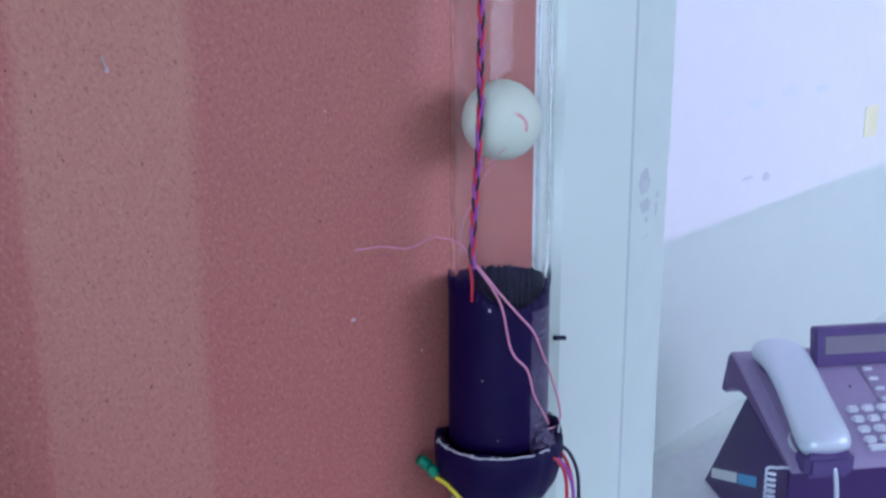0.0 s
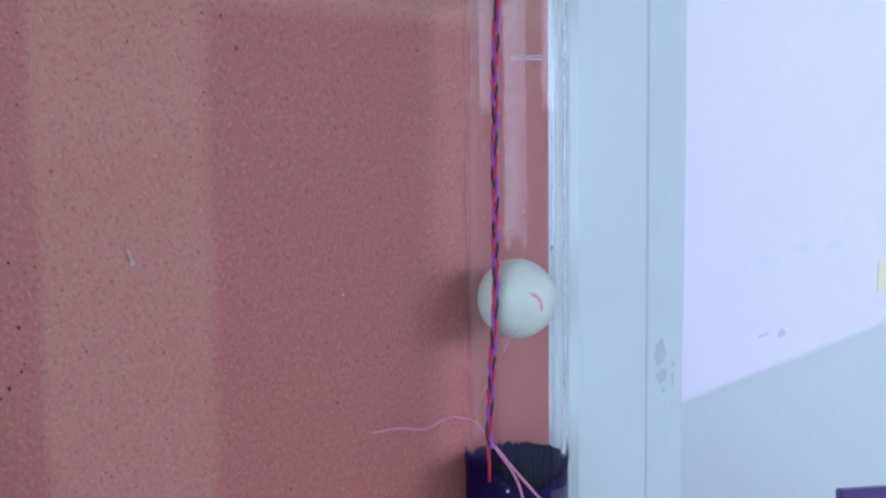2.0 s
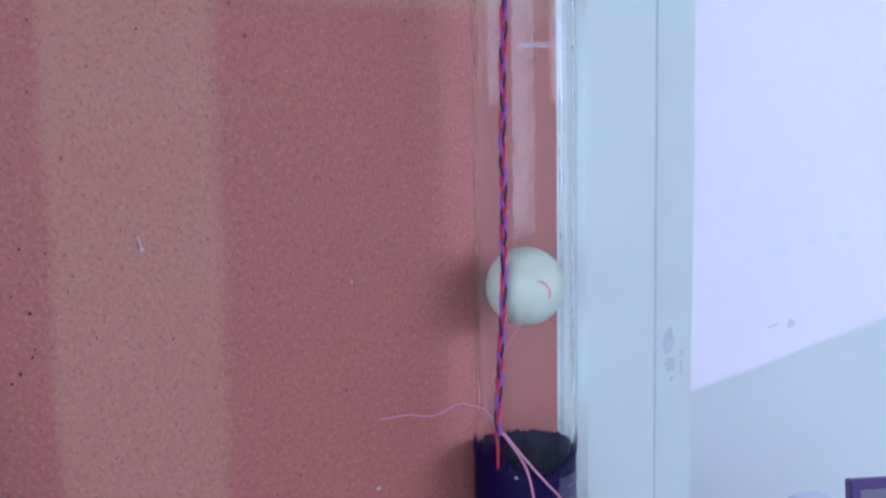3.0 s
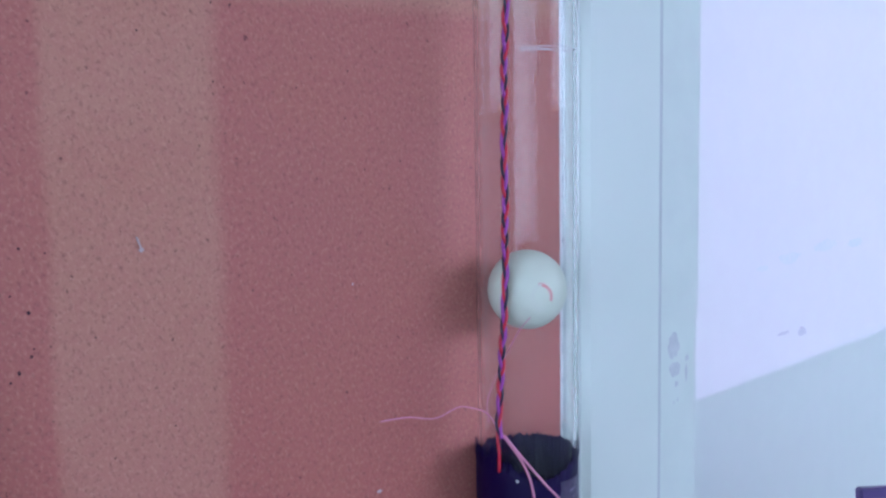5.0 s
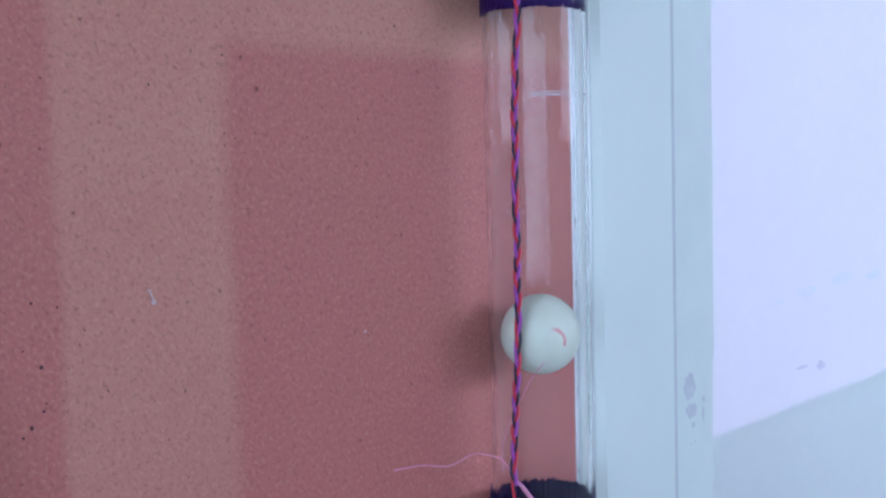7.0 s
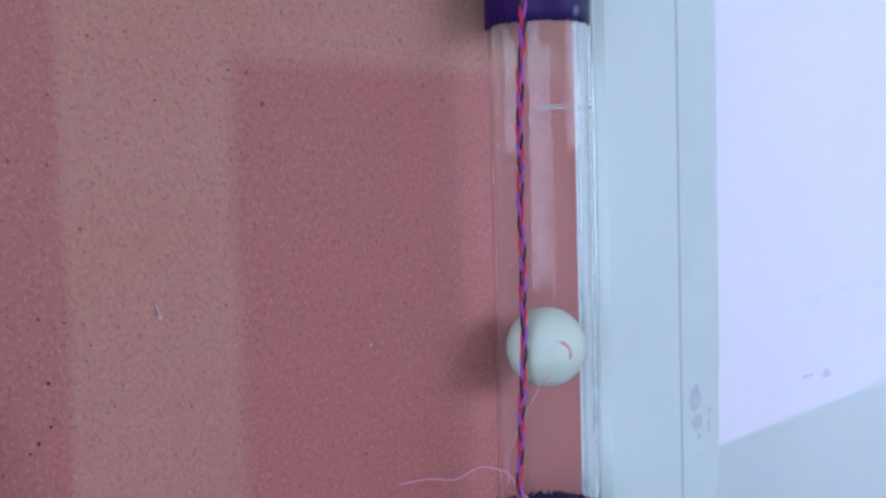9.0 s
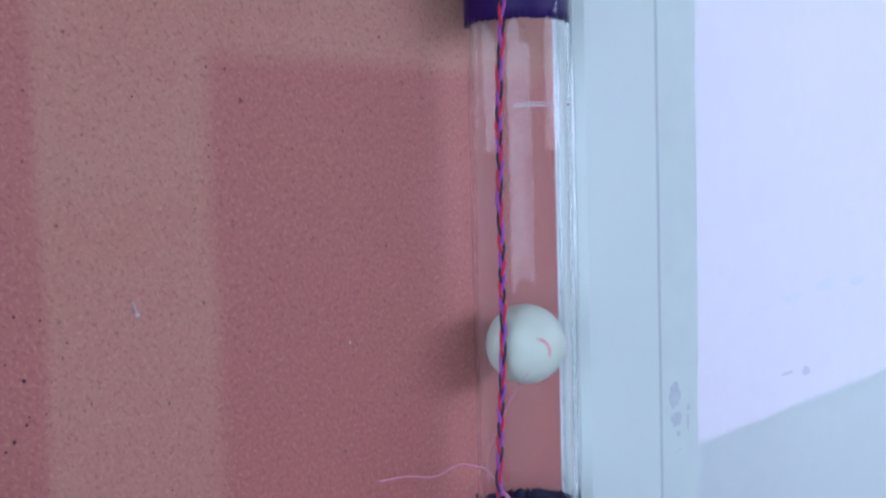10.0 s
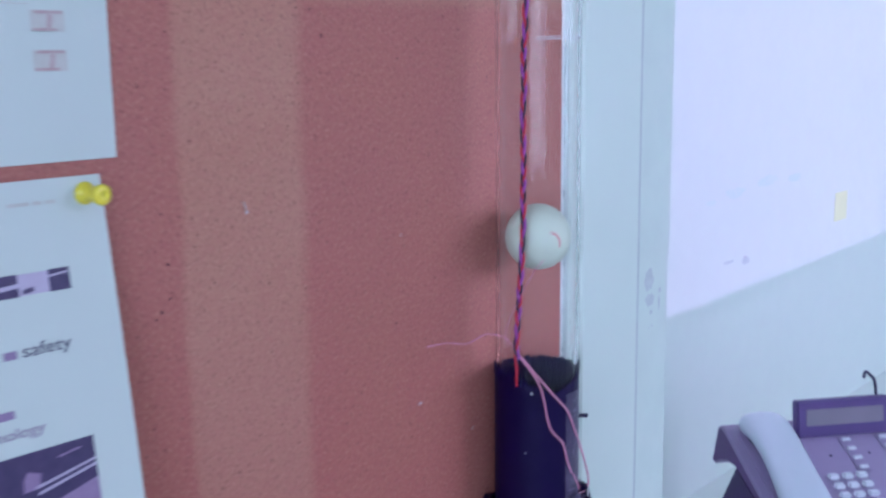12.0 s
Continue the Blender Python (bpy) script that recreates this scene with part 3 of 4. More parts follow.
# ---------------------------------------------------------------- cord and wires
cord_line = smooth_path([polar(0.0268, -152.5, 1.392), polar(0.0269, -153.8, 1.3751), polar(0.0272, -158.0, 1.340), polar(0.0272, -159.9, 1.3116), polar(0.0272, -160.2, 1.2577),
                         polar(0.0272, -161.8, 1.2196), polar(0.0273, -164.5, 1.1893), polar(0.0276, -168.8, 1.1575), polar(0.0280, -167.0, 1.1470)], 40)
cord = thing("twisted_cord", "twisted red, black and violet wires hanging down the tube's front", "cord", Matrix.Identity(4))
ACROSS, BEHIND = Vector((0.65, -0.76, 0.0)), Vector((0.76, 0.65, 0.0))
for k, (mat, name) in enumerate(((RED_WIRE, "red_strand"), (BLACK_WIRE, "black_strand"), (PURPLE_WIRE, "violet_strand"))):
    line, run = [], 0.0
    for i, p in enumerate(cord_line):
        p = p + 0.0007 * Vector((noise.noise((p.z * 70, 0.2, 0.0)), noise.noise((p.z * 70, 7.2, 0.0)), 0))
        run += (cord_line[i] - cord_line[i - 1]).length if i else 0.0
        a = 2 * math.pi * (run / 0.0256 + 0.10 * math.sin(run * 90) + (0.12, 0.46, 0.79)[k])
        line.append(p + (0.00110 + 0.00022 * math.sin(run * 210 + 2 * k)) * math.sin(a) * ACROSS + 0.00085 * math.sin(2 * a) * BEHIND)
    if k == 0:
        line += [polar(0.0282, -168.0, 1.1400), polar(0.0280, -168.6, 1.1345), polar(0.0272, -169.5, 1.1295)]
    if k == 1:
        line += [polar(0.0278, -170.0, 1.1400)]
    part(name, wire(line, (0.00080, 0.00070, 0.00090)[k], 8), mat, cord, smooth=True)

pink = ((polar(0.0275, -165.5, 1.1490), polar(0.0268, -139.1, 1.1304), polar(0.0268, -126.3, 1.1050), polar(0.0268, -107.0, 1.0932), polar(0.0268, -96.6, 1.0783), polar(0.0268, -66.2, 1.0600), polar(0.0268, -60.0, 1.0565)),
        (polar(0.0275, -162.8, 1.1482), polar(0.0268, -139.1, 1.1348), polar(0.0268, -119.0, 1.1234), polar(0.0268, -99.8, 1.1131), polar(0.0270, -82.0, 1.0979), polar(0.0268, -55.0, 1.0854),
         Vector((0.0250, -0.0485, 1.0660)), Vector((0.0265, -0.0490, 1.0560)), Vector((0.0215, -0.0500, 1.0525)), Vector((0.0120, -0.0518, 1.0545))))
for line in pink:
    tagged(part("enamelled_wire", wire(smooth_path(line, 10), 0.00062, 8), PINK_WIRE, smooth=True), "thin pink enamelled wire bent down over the black tape", "wire", "pink wires on the base")
thread = smooth_path([(-0.0962, -0.024, 1.1677), (-0.0800, -0.0245, 1.1664), (-0.0622, -0.024, 1.1622), (-0.0480, -0.0245, 1.1645), (-0.0405, -0.025, 1.1634), (-0.0310, -0.029, 1.1590), (-0.0272, -0.0335, 1.1490)], 8)
tagged(part("loose_wire", wire(thread, 0.00033, 6), PINK_WIRE, smooth=True), "hair-thin pink wire end sticking out sideways from the tube", "wire")

hair = smooth_path([polar(0.0259, -134.8, 1.2069), polar(0.0260, -145.9, 1.2010), polar(0.0260, -155.6, 1.1932), polar(0.0260, -169.6, 1.1811), polar(0.0260, 177.8, 1.1692), polar(0.0260, 171.6, 1.1608), polar(0.0266, 176.0, 1.1525)], 8)
tagged(part("loose_wire", wire(hair, 0.00022, 6), PINK_WIRE, smooth=True), "hair-thin pink wire lying up along the clear tube", "wire")

leads = thing("supply_leads", "red, violet and black leads leaving the taped collar", "wire", Matrix.Identity(4))
for mat, name, line in ((RED_WIRE, "red_lead", ((-0.0060, -0.0560, 1.0475), (0.0040, -0.0610, 1.0440), (0.0120, -0.0605, 1.0370), (0.0180, -0.0600, 1.0260), (0.0200, -0.0600, 1.0050))),
                        (RED_WIRE, "red_lead", ((0.0120, -0.0540, 1.0500), (0.0160, -0.0575, 1.0420), (0.0215, -0.0585, 1.0330), (0.0260, -0.0590, 1.0180), (0.0270, -0.0590, 1.0000))),
                        (PURPLE_WIRE, "violet_lead", ((0.0040, -0.0570, 1.0490), (0.0100, -0.0605, 1.0410), (0.0180, -0.0605, 1.0320), (0.0235, -0.0610, 1.0180), (0.0240, -0.0610, 1.0000))),
                        (BLACK_WIRE, "black_lead", ((0.0150, -0.0520, 1.0500), (0.0200, -0.0540, 1.0440), (0.0270, -0.0560, 1.0360), (0.0330, -0.0570, 1.0220), (0.0350, -0.0570, 1.0000)))):
    part(name, wire(smooth_path(line, 8), 0.0010, 8), mat, leads, smooth=True)
plug = thing("green_terminal", "small green terminal beads with a yellow lead beside the collar", "terminal", Matrix.Identity(4))
for p, q in (((-0.0335, -0.0080, 1.0355), (-0.0375, -0.0050, 1.0400)), ((-0.0335, -0.0130, 1.0320), (-0.0350, -0.0105, 1.0365))):
    b = wire(smooth_path([p, Vector(p).lerp(Vector(q), 0.5), q], 4), 0.0030, 12)
    bmesh.ops.bevel(b, geom=[e for e in b.edges if len(e.link_faces) == 2 and e.calc_face_angle(0) > 1.0], offset=0.001, segments=2, affect="EDGES")
    part("bead", b, GREEN, plug, smooth=True)
part("yellow_lead", wire(smooth_path([(-0.0340, -0.0140, 1.0310), (-0.0335, -0.0215, 1.0290), (-0.0330, -0.0300, 1.0240), (-0.0300, -0.0400, 1.0150)], 8), 0.0013, 8), YELLOW, plug, smooth=True)

# ---------------------------------------------------------------- sheets on the board


def curl(z):
    """How far the lower sheet hangs off the board."""
    d = max(0.0, 1.2770 - z)
    return -0.0012 - 0.150 * d + 0.12 * d * d


def flat(z):
    return -0.0012 - 0.004 * max(0.0, z - 1.50)


def sheet(shape, x0, x1, z0, z1, lift=0.0, thick=0.00025, n=24):
    zs = [z0 + (z1 - z0) * i / n for i in range(n + 1)]
    return prism([(shape(z) - lift, z) for z in zs] + [(shape(z) - lift + thick, z) for z in reversed(zs)], 0, x0, x1)


def printed(shape, points, lift):
    """A flat printed area that follows the sheet."""
    b = bmesh.new()
    b.faces.new([b.verts.new((x, shape(z) - lift, z)) for x, z in points])
    return b


def oblong(x0, x1, z0, z1):
    return [(x0, z0), (x1, z0), (x1, z1), (x0, z1)]


upper_sheet = part("paper_sheet", sheet(flat, -0.4750, -0.2650, 1.2838, 1.5808), PAPER)
tagged(upper_sheet, "white paper sheet with two small faded red prints on the board", "paper", "sheets on the board")
for z0 in (1.3360, 1.3204):
    part("print", printed(flat, oblong(-0.2990, -0.2845, z0, z0 + 0.0084), 0.0002), FADED, upper_sheet)
    for dz, h, x0, x1 in ((0.0070, 0.0012, -0.2975, -0.2855), (0.0002, 0.0011, -0.2985, -0.2880)):
        part("print_bar", printed(flat, oblong(x0, x1, z0 + dz, z0 + dz + h), 0.0004), FADED_RED, upper_sheet)
    part("print_bar", printed(flat, [(-0.2925, z0 + 0.0012), (-0.2905, z0 + 0.0012), (-0.2895, z0 + 0.0068), (-0.2918, z0 + 0.0068)], 0.0004), FADED_RED, upper_sheet)
part("print_rule", printed(flat, oblong(-0.36, -0.2995, 1.3465, 1.3468), 0.0002), FADED, upper_sheet)

lower_sheet = part("paper_sheet", sheet(curl, -0.4837, -0.2737, 0.9805, 1.2775), PAPER)
tagged(lower_sheet, "white printed sheet with pictures, pinned up and hanging off the board", "paper", "sheets on the board")
for x0, x1 in ((-0.3155, -0.3065), (-0.3050, -0.3010), (-0.2998, -0.2952)):
    part("print_bar", printed(curl, oblong(x0, x1, 1.2675, 1.2690), 0.0002), FADED, lower_sheet)
for x0, x1 in ((-0.3480, -0.3265), (-0.3255, -0.3160), (-0.3030, -0.2938)):
    part("small_picture", printed(curl, oblong(x0, x1, 1.2325, 1.2415), 0.0002), PHOTO_DARK, lower_sheet)
part("small_picture", printed(curl, oblong(-0.3160, -0.3030, 1.2328, 1.2412), 0.0002), PHOTO_LIGHT, lower_sheet)
for x0, x1, z0, z1 in ((-0.3250, -0.3150, 1.2355, 1.2372), (-0.3030, -0.2945, 1.2385, 1.2393), (-0.3440, -0.3300, 1.2360, 1.2385), (-0.3145, -0.3100, 1.2332, 1.2350)):
    part("picture_streak", printed(curl, [(x0, z0), (x1, z0 + 0.0008), (x1, z1 + 0.0008), (x0, z1)], 0.0004), PHOTO_LIGHT if z1 > 1.236 else PHOTO_DARK, lower_sheet)

def printed_word(text, size, x0, width, base_z, mat):
    """A word printed on the lower sheet, following its curl."""
    curve = bpy.data.curves.new("word", "FONT")
    curve.body, curve.size = text, size
    source = new("word_source", curve)
    bpy.context.view_layer.update()
    letters = bpy.data.meshes.new_from_object(source.evaluated_get(bpy.context.evaluated_depsgraph_get()))
    bpy.data.objects.remove(source)
    wide = max(v.co.x for v in letters.vertices)
    for v in letters.vertices:
        z = base_z + v.co.y
        v.co = (x0 + v.co.x * width / wide, curl(z) - 0.0003, z)
    letters.materials.append(mat)
    new("word", letters).parent = lower_sheet


printed_word("safety", 0.0074, -0.3185, 0.0212, 1.2088, PHOTO_DARK)
printed_word("nology", 0.0062, -0.3340, 0.0205, 1.1780, PHOTO_MID)
for x0, x1, z in ((-0.3262, -0.3205, 1.2088), (-0.3420, -0.3285, 1.2088), (-0.3400, -0.3250, 1.1860), (-0.3420, -0.3350, 1.1780)):
    part("print_bar", printed(curl, oblong(x0, x1, z, z + 0.0033), 0.0002), PHOTO_MID, lower_sheet)

picture = part("large_picture", printed(curl, oblong(-0.3950, -0.2937, 1.1150, 1.1712), 0.0002), PHOTO_DARK, lower_sheet, "dark printed photo of a car by a rail")
for pts, mat, lift in (([(-0.3950, 1.1150), (-0.2937, 1.1150), (-0.2937, 1.1560), (-0.3060, 1.1520), (-0.3230, 1.1480), (-0.3950, 1.1440)], PHOTO_MID, 0.0003),
                       ([(-0.3210, 1.1560), (-0.2937, 1.1612), (-0.2937, 1.1622), (-0.3210, 1.1572)], PHOTO_LIGHT, 0.0004),
                       ([(-0.3200, 1.1535), (-0.2937, 1.1588), (-0.2937, 1.1600), (-0.3200, 1.1547)], PHOTO_LIGHT, 0.0004),
                       ([(-0.3180, 1.1480), (-0.2937, 1.1540), (-0.2937, 1.1560), (-0.3120, 1.1535), (-0.3175, 1.1520)], PHOTO_DARK, 0.0004),
                       ([(-0.3400, 1.1400), (-0.3250, 1.1405), (-0.3190, 1.1440), (-0.3240, 1.1500), (-0.3300, 1.1525), (-0.3400, 1.1530)], PHOTO_LIGHT, 0.0005),
                       ([(-0.3400, 1.1425), (-0.3260, 1.1430), (-0.3215, 1.1450), (-0.3255, 1.1490), (-0.3310, 1.1510), (-0.3400, 1.1512)], PHOTO_DARK, 0.0006),
                       ([(-0.3262, 1.1440), (-0.3232, 1.1450), (-0.3275, 1.1492), (-0.3290, 1.1488)], PHOTO_LIGHT, 0.0007),
                       ([(-0.3260, 1.1560), (-0.3190, 1.1565), (-0.3180, 1.1620), (-0.3235, 1.1640), (-0.3255, 1.1610)], PHOTO_MID, 0.0004),
                       ([(-0.3100, 1.1660), (-0.3000, 1.1675), (-0.3000, 1.1682), (-0.3100, 1.1668)], PHOTO_MID, 0.0004)):
    part("picture_area", printed(curl, pts, lift), mat, picture)

pin_at = Matrix.Translation((-0.2815, -0.0014, 1.2700)) @ Matrix.Rotation(radians(90), 4, "X") @ Matrix.Rotation(radians(6), 4, "Y")
pin = thing("push_pin", "yellow plastic push pin holding the lower sheet", "pin", pin_at)
part("head", revolve([(0.00005, 0.0), (0.0048, 0.0), (0.0050, 0.0008), (0.0046, 0.0018), (0.0026, 0.0030), (0.0023, 0.0080), (0.0030, 0.0098), (0.0043, 0.0108), (0.0044, 0.0124), (0.0036, 0.0132), (0.00005, 0.0134)], 32), YELLOW, pin, smooth=True)
part("needle", revolve([(0.00005, 0.0), (0.0005, 0.0), (0.0005, -0.004), (0.00005, -0.006)], 10), GLUE, pin)

# ---------------------------------------------------------------- wall marks
north = bpy.data.objects["wall_north"]
WEAR = material("scuffed_wall", (0.46, 0.56, 0.55), 0.9, second=(0.66, 0.71, 0.68), scale=200, amount=0.9)
part("scuff", blob(1.1680, 0.9770, 0.0300, 0.0120, 2.0, Y1 - 0.0006), WEAR, north)
part("scuff", blob(1.1640, 0.9835, 0.0100, 0.0040, 2.6, Y1 - 0.0009), SMUDGE, north)
part("scuff", blob(1.1050, 0.9830, 0.0400, 0.0050, 3.0, Y1 - 0.0006), WEAR, north)
# plaster bumps, their faint shade painted as flat patches
ROUGH_PATCH = material("bump_shade_paint", (0.62, 0.76, 0.70), 0.9, second=(0.70, 0.79, 0.72), scale=120, amount=1.0)
for k, (x, z, w, h) in enumerate(((1.1185, 1.0992, 0.075, 0.016), (1.2442, 1.1082, 0.085, 0.018), (1.3570, 1.1033, 0.060, 0.014), (1.0350, 1.0905, 0.040, 0.008))):
    part("bump_shade", blob(x, z, w, h, 8.0 + k, Y1 - 0.0006), ROUGH_PATCH, north)
note = part("sticky_note", box((1.555, Y1 - 0.0012, 0.996), (1.618, Y1 - 0.0002, 1.054), 0.0002), STICKY)
tagged(note, "pale yellow paper note stuck on the sunlit wall", "note")

# ---------------------------------------------------------------- window behind the camera
window = thing("window_1", "wide window with a white frame letting in low sun", "window", Matrix.Identity(4), kind="structure")
for lo, hi in (((WX0, WZ0), (WX0 + 0.05, WZ1)), ((WX1 - 0.05, WZ0), (WX1, WZ1)), ((WX0 + 0.05, WZ1 - 0.05), (WX1 - 0.05, WZ1))):
    part("window_frame", box((lo[0], Y0 - 0.12, lo[1]), (hi[0], Y0 - 0.07, hi[1]), 0.001), TRIM, window)
# unseen wedge; its slanted top shapes the sun patch's lower edge
part("patch_edge_sill", prism([(WX0 + 0.05, WZ0 + 0.001), (WX1 - 0.05, WZ0 + 0.001), (WX1 - 0.05, 1.4165), (WX0 + 0.05, 1.3800)], 1, Y0 - 0.19, Y0 + 0.04), TRIM, window)
pane = part("pane", box((WX0 + 0.05, Y0 - 0.099, WZ0 + 0.05), (WX1 - 0.05, Y0 - 0.095, WZ1 - 0.05)), PANE, window)
pane.visible_shadow = False
# unseen west window, added around the fill lamp
window = thing("fill_window", "unseen side window added to carry the fill light", "window", Matrix.Identity(4), kind="structure")
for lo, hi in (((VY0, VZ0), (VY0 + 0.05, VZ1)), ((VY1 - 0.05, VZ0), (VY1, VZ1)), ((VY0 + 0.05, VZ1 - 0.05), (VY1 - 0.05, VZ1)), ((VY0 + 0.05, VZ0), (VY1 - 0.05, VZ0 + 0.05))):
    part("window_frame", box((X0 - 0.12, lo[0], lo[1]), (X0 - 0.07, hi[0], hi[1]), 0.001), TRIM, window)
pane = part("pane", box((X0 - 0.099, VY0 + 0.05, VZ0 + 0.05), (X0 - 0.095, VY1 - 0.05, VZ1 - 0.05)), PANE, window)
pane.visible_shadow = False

# ---------------------------------------------------------------- desk
DZ = 0.605
desk = thing("desk", "white laminate desk against the wall", "desk", Matrix.Identity(4))
part("worktop", box((CORNER + 0.03, -0.34, DZ - 0.026), (2.30, Y1 - 0.0002, DZ), 0.0003), DESK, desk)
for x in (CORNER + 0.05, 2.24):
    part("leg_panel", box((x, -0.30, ZF), (x + 0.025, 0.3600, DZ - 0.026), 0.001), DESK, desk)
for x, y, rot, base_z, lift in ((0.900, 0.353, -11, 0.0006, 0.007), (0.850, 0.3375, -6, 0.0050, 0.008), (0.815, 0.322, -13, 0.0100, 0.008)):
    at = Matrix.Translation((x, y, DZ)) @ Matrix.Rotation(radians(rot), 4, "Z")
    leaf = bmesh.new()
    height = lambda i, j: base_z + lift * max(0.0, (j - 5) / 7) ** 2 * (0.75 + 0.25 * math.sin(i * 0.7 + 9 * x))
    top, under = ([[leaf.verts.new((-0.16 + 0.0297 * i, -0.21 + 0.0175 * j, height(i, j) + up)) for i in range(11)] for j in range(13)] for up in (0.0006, 0.0))
    for g in (top, under):
        for a, c in zip(g, g[1:]):
            for i in range(10):
                leaf.faces.new((a[i], a[i + 1], c[i + 1], c[i]))
    loops = [[*g[0], *(row[-1] for row in g[1:]), *g[-1][-2::-1], *(row[0] for row in g[-2:0:-1])] for g in (top, under)]
    for i in range(len(loops[0])):
        leaf.faces.new((loops[0][i - 1], loops[0][i], loops[1][i], loops[1][i - 1]))
    leaf = part("paper_sheet", leaf, LABEL)
    leaf.matrix_world = at
    tagged(leaf, "loose white sheet with a curled edge lying on the desk", "paper", "sheets on the desk")

# ---------------------------------------------------------------- telephone
SLOPE = 0.433
PHONE_Z = 0.735
phone_at = Matrix.Translation((0.669, 0.1025, PHONE_Z)) @ Matrix.Rotation(radians(-39), 4, "Z")
phone = thing("desk_telephone", "grey office desk telephone with a pale handset and tilted display", "telephone", phone_at)


stand = thing("telephone_stand", "dark plastic wedge stand with a white and blue label", "stand", phone_at)
low = DZ - PHONE_Z
part("wedge", prism([(-0.005, low), (-0.005, 0.0075), (0.108, 0.0450), (0.118, 0.0470), (0.236, low)], 0, 0.001, 0.236, 0.002), STAND, stand)
for name, mat, y0, z0, y1, z1 in (("label_white", LABEL, 0.203, -0.1030, 0.127, -0.0730), ("label_blue", STICKER_BLUE, 0.122, -0.0715, 0.072, -0.0520)):
    part(name, prism([(y0, z0), (y1, z1), (y1, z1 + 0.014), (y0, z0 + 0.014)], 0, -0.0004, 0.0014), mat, stand)


def deck(y):
    return 0.022 + SLOPE * y


profile = [(-0.014, 0.0075), (-0.014, 0.013), (-0.012, 0.0165), (0.150, deck(0.150)), (0.166, 0.0895), (0.174, 0.0850), (0.190, 0.0330), (0.188, 0.0290), (0.178, 0.0300), (0.160, 0.0400), (0.140, 0.0470), (0.1150, 0.0485), (-0.010, 0.0068)]
part("body", prism(profile, 0, 0.0, 0.240, 0.0018), PHONE_GREY, phone)
# thin dark panels that paint shade onto the body's sides
cheek = [(-0.008, 0.0085), (-0.008, 0.0120), (0.148, deck(0.146) - 0.004), (0.164, 0.0855), (0.171, 0.0820), (0.186, 0.0330), (0.178, 0.0330), (0.160, 0.0430), (0.140, 0.0495), (0.1160, 0.0510)]
for x in (-0.0006, 0.2398):
    part("side_shade", prism(cheek, 0, x, x + 0.0008), PHONE_SIDE_SHADE, phone, "violet-grey side darkened to stand for its shade")
tilt = math.atan(SLOPE)
on_deck = lambda x, y: Matrix.Translation((x, y, deck(y))) @ Matrix.Rotation(tilt, 4, "X")
well = part("cradle", box((0.012, -0.070, -0.004), (0.080, 0.074, 0.0022), 0.002), PHONE_GREY, phone)
well.matrix_local = on_deck(0, 0.075)
# highlight on the cradle hook, made as a raised pale crescent
arc = [(0.0085 + 0.0105 * (k / 8 - 0.5) ** 2 * 4, -0.046 - 0.040 * k / 8) for k in range(9)]
part("cradle_highlight", prism(arc + [(x + 0.0042 * math.sin(math.pi * (k + 0.6) / 9.2), y) for k, (x, y) in reversed(list(enumerate(arc)))], 2, 0.0015, 0.0036), KEY, well, "pale crescent painted as the cradle hook's highlight")

stations = ((0.0420, 0.147, 0.088, 0.018, 0.010), (0.0420, 0.143, 0.096, 0.0275, 0.016), (0.0425, 0.130, 0.101, 0.0310, 0.019), (0.0430, 0.110, 0.100, 0.0300, 0.018), (0.0415, 0.080, 0.091, 0.0285, 0.017),
            (0.0395, 0.048, 0.077, 0.0285, 0.016), (0.0385, 0.022, 0.062, 0.0300, 0.017), (0.0380, -0.001, 0.049, 0.0315, 0.019), (0.0380, -0.016, 0.040, 0.0305, 0.018), (0.0380, -0.023, 0.033, 0.0220, 0.012))
hb = bmesh.new()
rings = []
for i, (x, y, z, w, h) in enumerate(stations):
    a, c = stations[max(i - 1, 0)], stations[min(i + 1, len(stations) - 1)]
    way = Vector((0, c[1] - a[1], c[2] - a[2])).normalized()
    up = Vector((1, 0, 0)).cross(way).normalized()
    up = up if up.z > 0 else -up
    ring = []
    for k in range(28):
        t = 2 * math.pi * k / 28
        cu, su = math.cos(t), math.sin(t)
        ring.append(hb.verts.new(Vector((x, y, z)) + Vector((1, 0, 0)) * w * math.copysign(abs(cu) ** 0.75, cu) + up * h * math.copysign(abs(su) ** 0.85, su)))
    rings.append(ring)
for a, c in zip(rings, rings[1:]):
    for k in range(28):
        hb.faces.new((a[k], a[(k + 1) % 28], c[(k + 1) % 28], c[k]))
hb.faces.new(rings[0])
hb.faces.new(rings[-1])
handset = part("handset", hb, PHONE_LIGHT, phone, "pale silver-grey handset", smooth=True)
soft_mod = handset.modifiers.new("round", "SUBSURF")
soft_mod.levels = soft_mod.render_levels = 2
# oversized and violet, so the lower end's shade is in its colour
part("mouthpiece", box((0.009, -0.031, 0.006), (0.068, 0.004, 0.0365), 0.007, 3), PHONE_FRAME, handset, "mouthpiece enlarged in dark violet for the handset's shaded end")
part("earpiece", revolve([(0.00005, 0.0), (0.016, 0.0), (0.018, 0.004), (0.018, 0.010), (0.00005, 0.010)], 28), PHONE_DARK, handset).matrix_local = Matrix.Translation((0.040, 0.130, 0.080)) @ Matrix.Rotation(tilt, 4, "X")

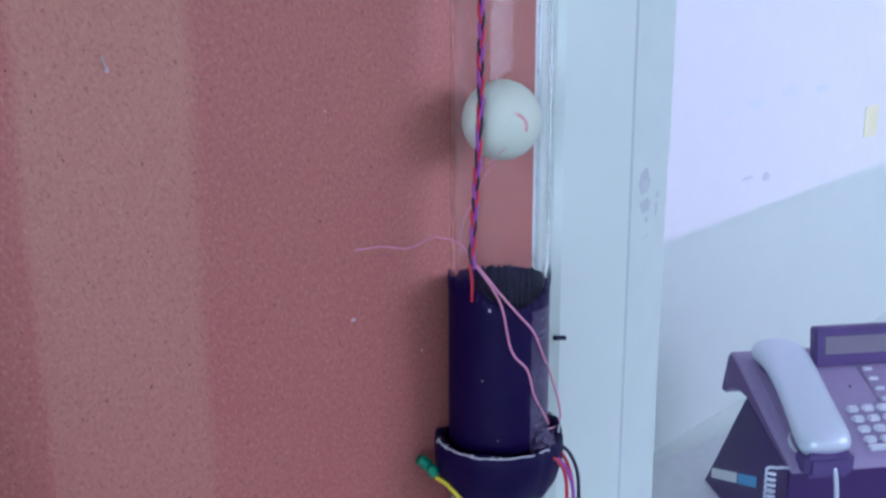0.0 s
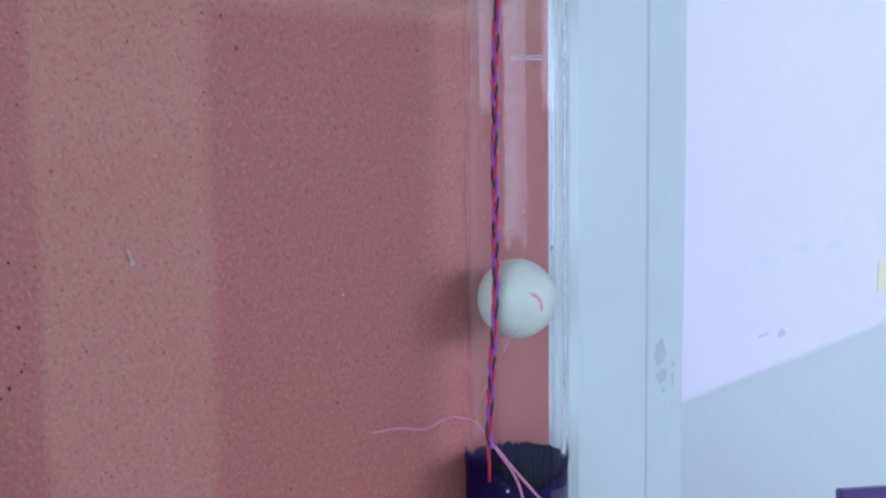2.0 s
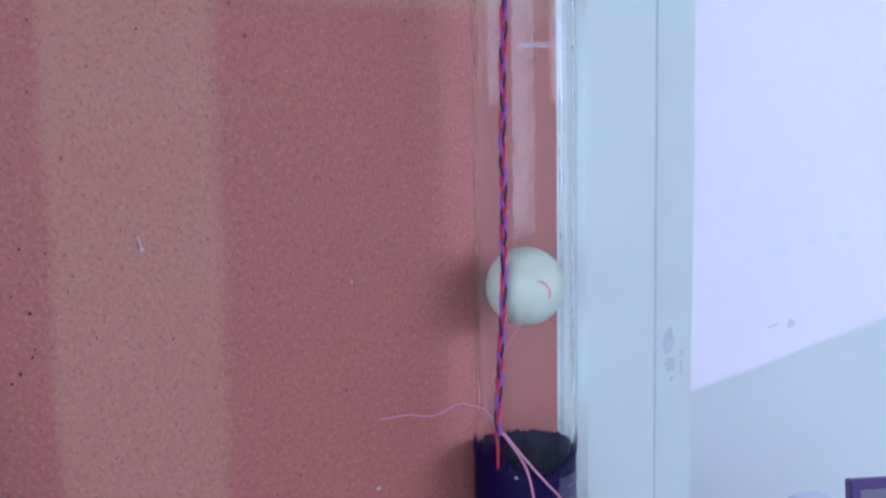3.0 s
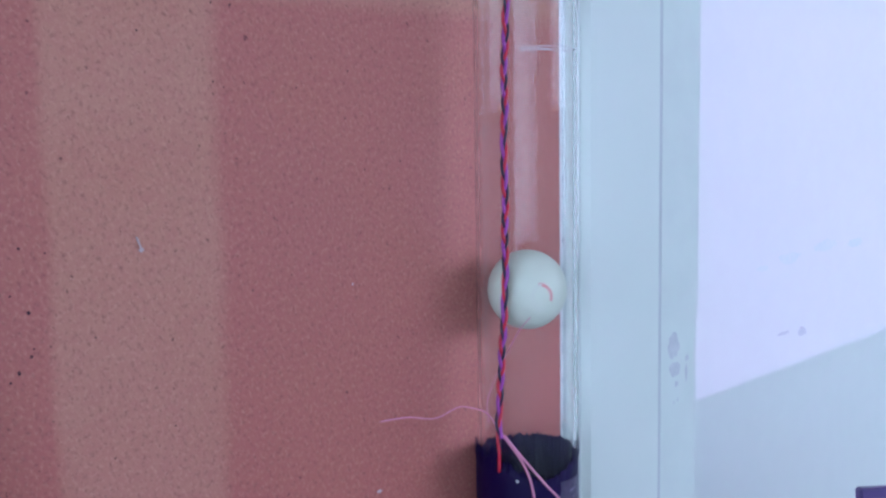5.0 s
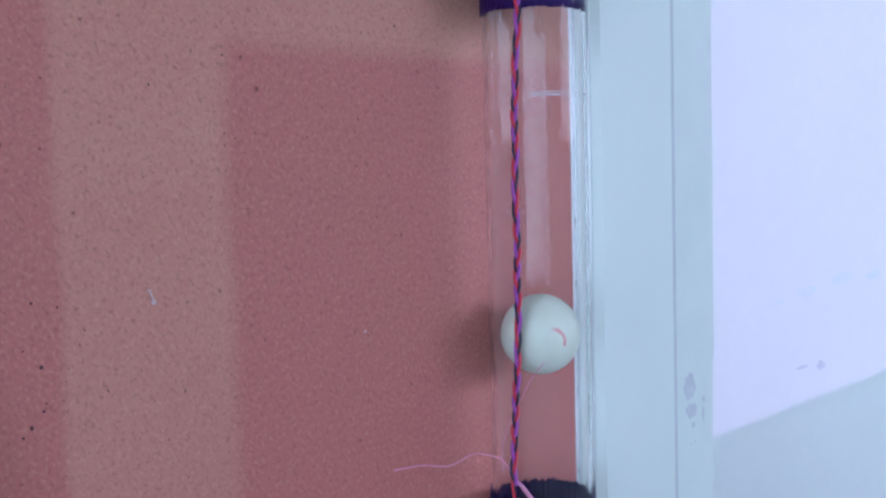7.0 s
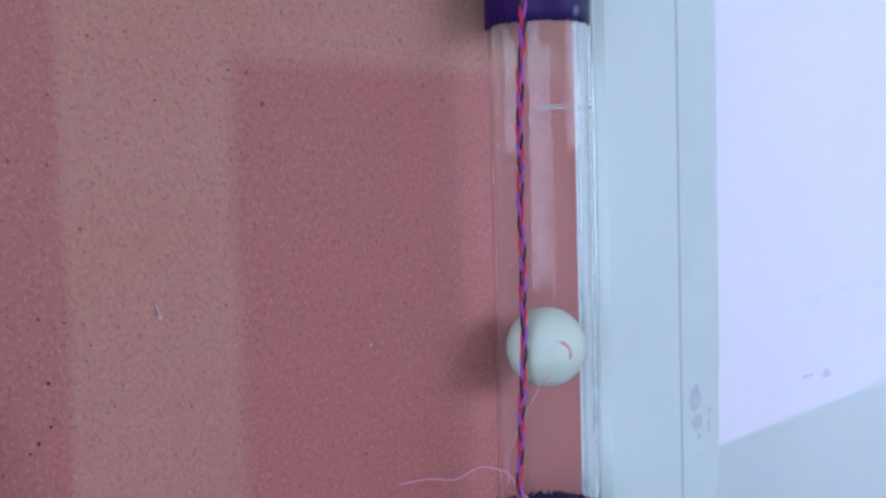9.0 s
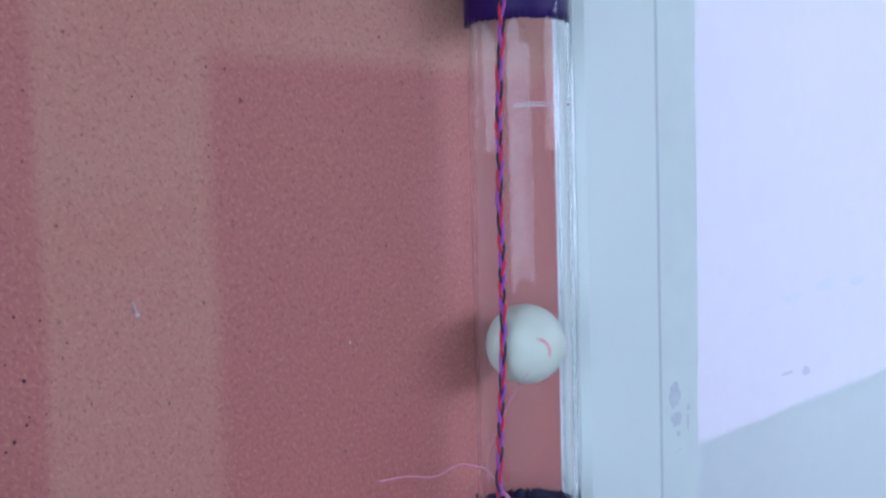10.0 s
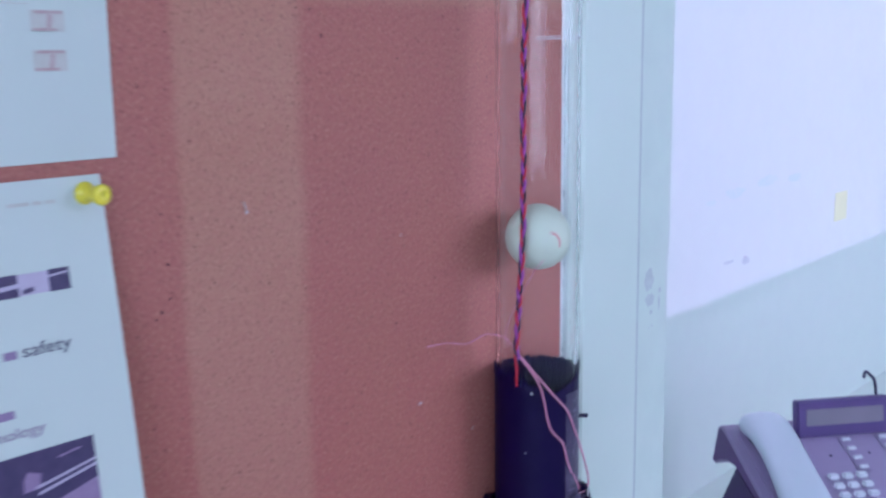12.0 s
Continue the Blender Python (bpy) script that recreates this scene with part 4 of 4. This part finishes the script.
display = part("display", box((0.0925, -0.006, -0.002), (0.2270, 0.010, 0.0480), 0.0020), PHONE_FRAME, phone, "dark violet-grey display housing")
display.matrix_local = Matrix.Translation((0, 0.130, 0.0800)) @ Matrix.Rotation(radians(-8), 4, "X")
part("screen", box((0.1050, -0.0068, 0.0135), (0.2180, -0.0050, 0.0360), 0.0006), SCREEN, display, "grey liquid crystal screen")
strip_bm = box((-0.0095, -0.034, 0.0), (0.0095, 0.032, 0.0010), 0.0008)
for x in (0.1585, 0.2135):
    panel = part("key_panel", strip_bm.copy() if x < 0.17 else strip_bm, PHONE_GREY, phone)
    panel.matrix_local = on_deck(x, 0.0965)
    for k in range(4):
        key = part("key", box((-0.0068, -0.0036, 0.0), (0.0068, 0.0036, 0.0032), 0.0030, 3), KEY, panel)
        key.matrix_local = Matrix.Translation((0.0, 0.024 - 0.0172 * k, 0.0010))
key_mesh = None
for r in range(4):
    for c in range(3):
        m = on_deck(0.1085 + 0.0198 * c, 0.0590 - 0.0148 * r)
        if key_mesh is None:
            key = part("number_key", box((-0.0084, -0.0060, -0.001), (0.0084, 0.0060, 0.0056), 0.0044, 3), KEY, phone)
            key_mesh = key.data
        else:
            key = new("number_key", key_mesh)
            key.parent = phone
        key.matrix_local = m
for c in range(2):
    part("wide_key", box((-0.0125, -0.0050, -0.001), (0.0125, 0.0050, 0.0034), 0.0018), KEY, phone).matrix_local = on_deck(0.1140 + 0.030 * c, -0.002 + 0.006)
for x, y in ((0.1245, 0.0950), (0.1800, 0.0950)):
    part("lamp_dot", revolve([(0.00005, 0.0008), (0.0016, 0.0008), (0.0016, 0.0), (0.00005, 0.0)], 14), PHONE_DARK, phone).matrix_local = on_deck(x, y)

coil = [(0.004, -0.008, 0.012), (-0.010, -0.012, 0.016)]
for i in range(260):
    t = i / 259
    a = 2 * math.pi * 22 * t
    coil.append((-0.026 + 0.0052 * math.cos(a), -0.016 + 0.0052 * math.sin(a), 0.018 - 0.152 * t))
part("cord_lead", wire(smooth_path([(0.040, -0.018, 0.026), (0.043, -0.030, 0.016), (0.046, -0.032, -0.030), (0.034, -0.030, -0.100), (0.004, -0.024, -0.1365), (-0.020, -0.018, -0.1365)], 8), 0.0028, 8), PHONE_LIGHT, phone, "straight end of the handset cord", smooth=True)
coil = part("coiled_cord", wire(coil, 0.0017, 6), PHONE_LIGHT, phone, "pale coiled handset cord", smooth=True)
line_cord = wire(smooth_path([(0.236, 0.168, 0.050), (0.232, 0.172, 0.128), (0.222, 0.172, 0.146), (0.214, 0.170, 0.151), (0.211, 0.168, 0.143)], 8), 0.0022, 8)
part("line_cord", line_cord, PHONE_DARK, phone, "dark cable looped behind the display", smooth=True)
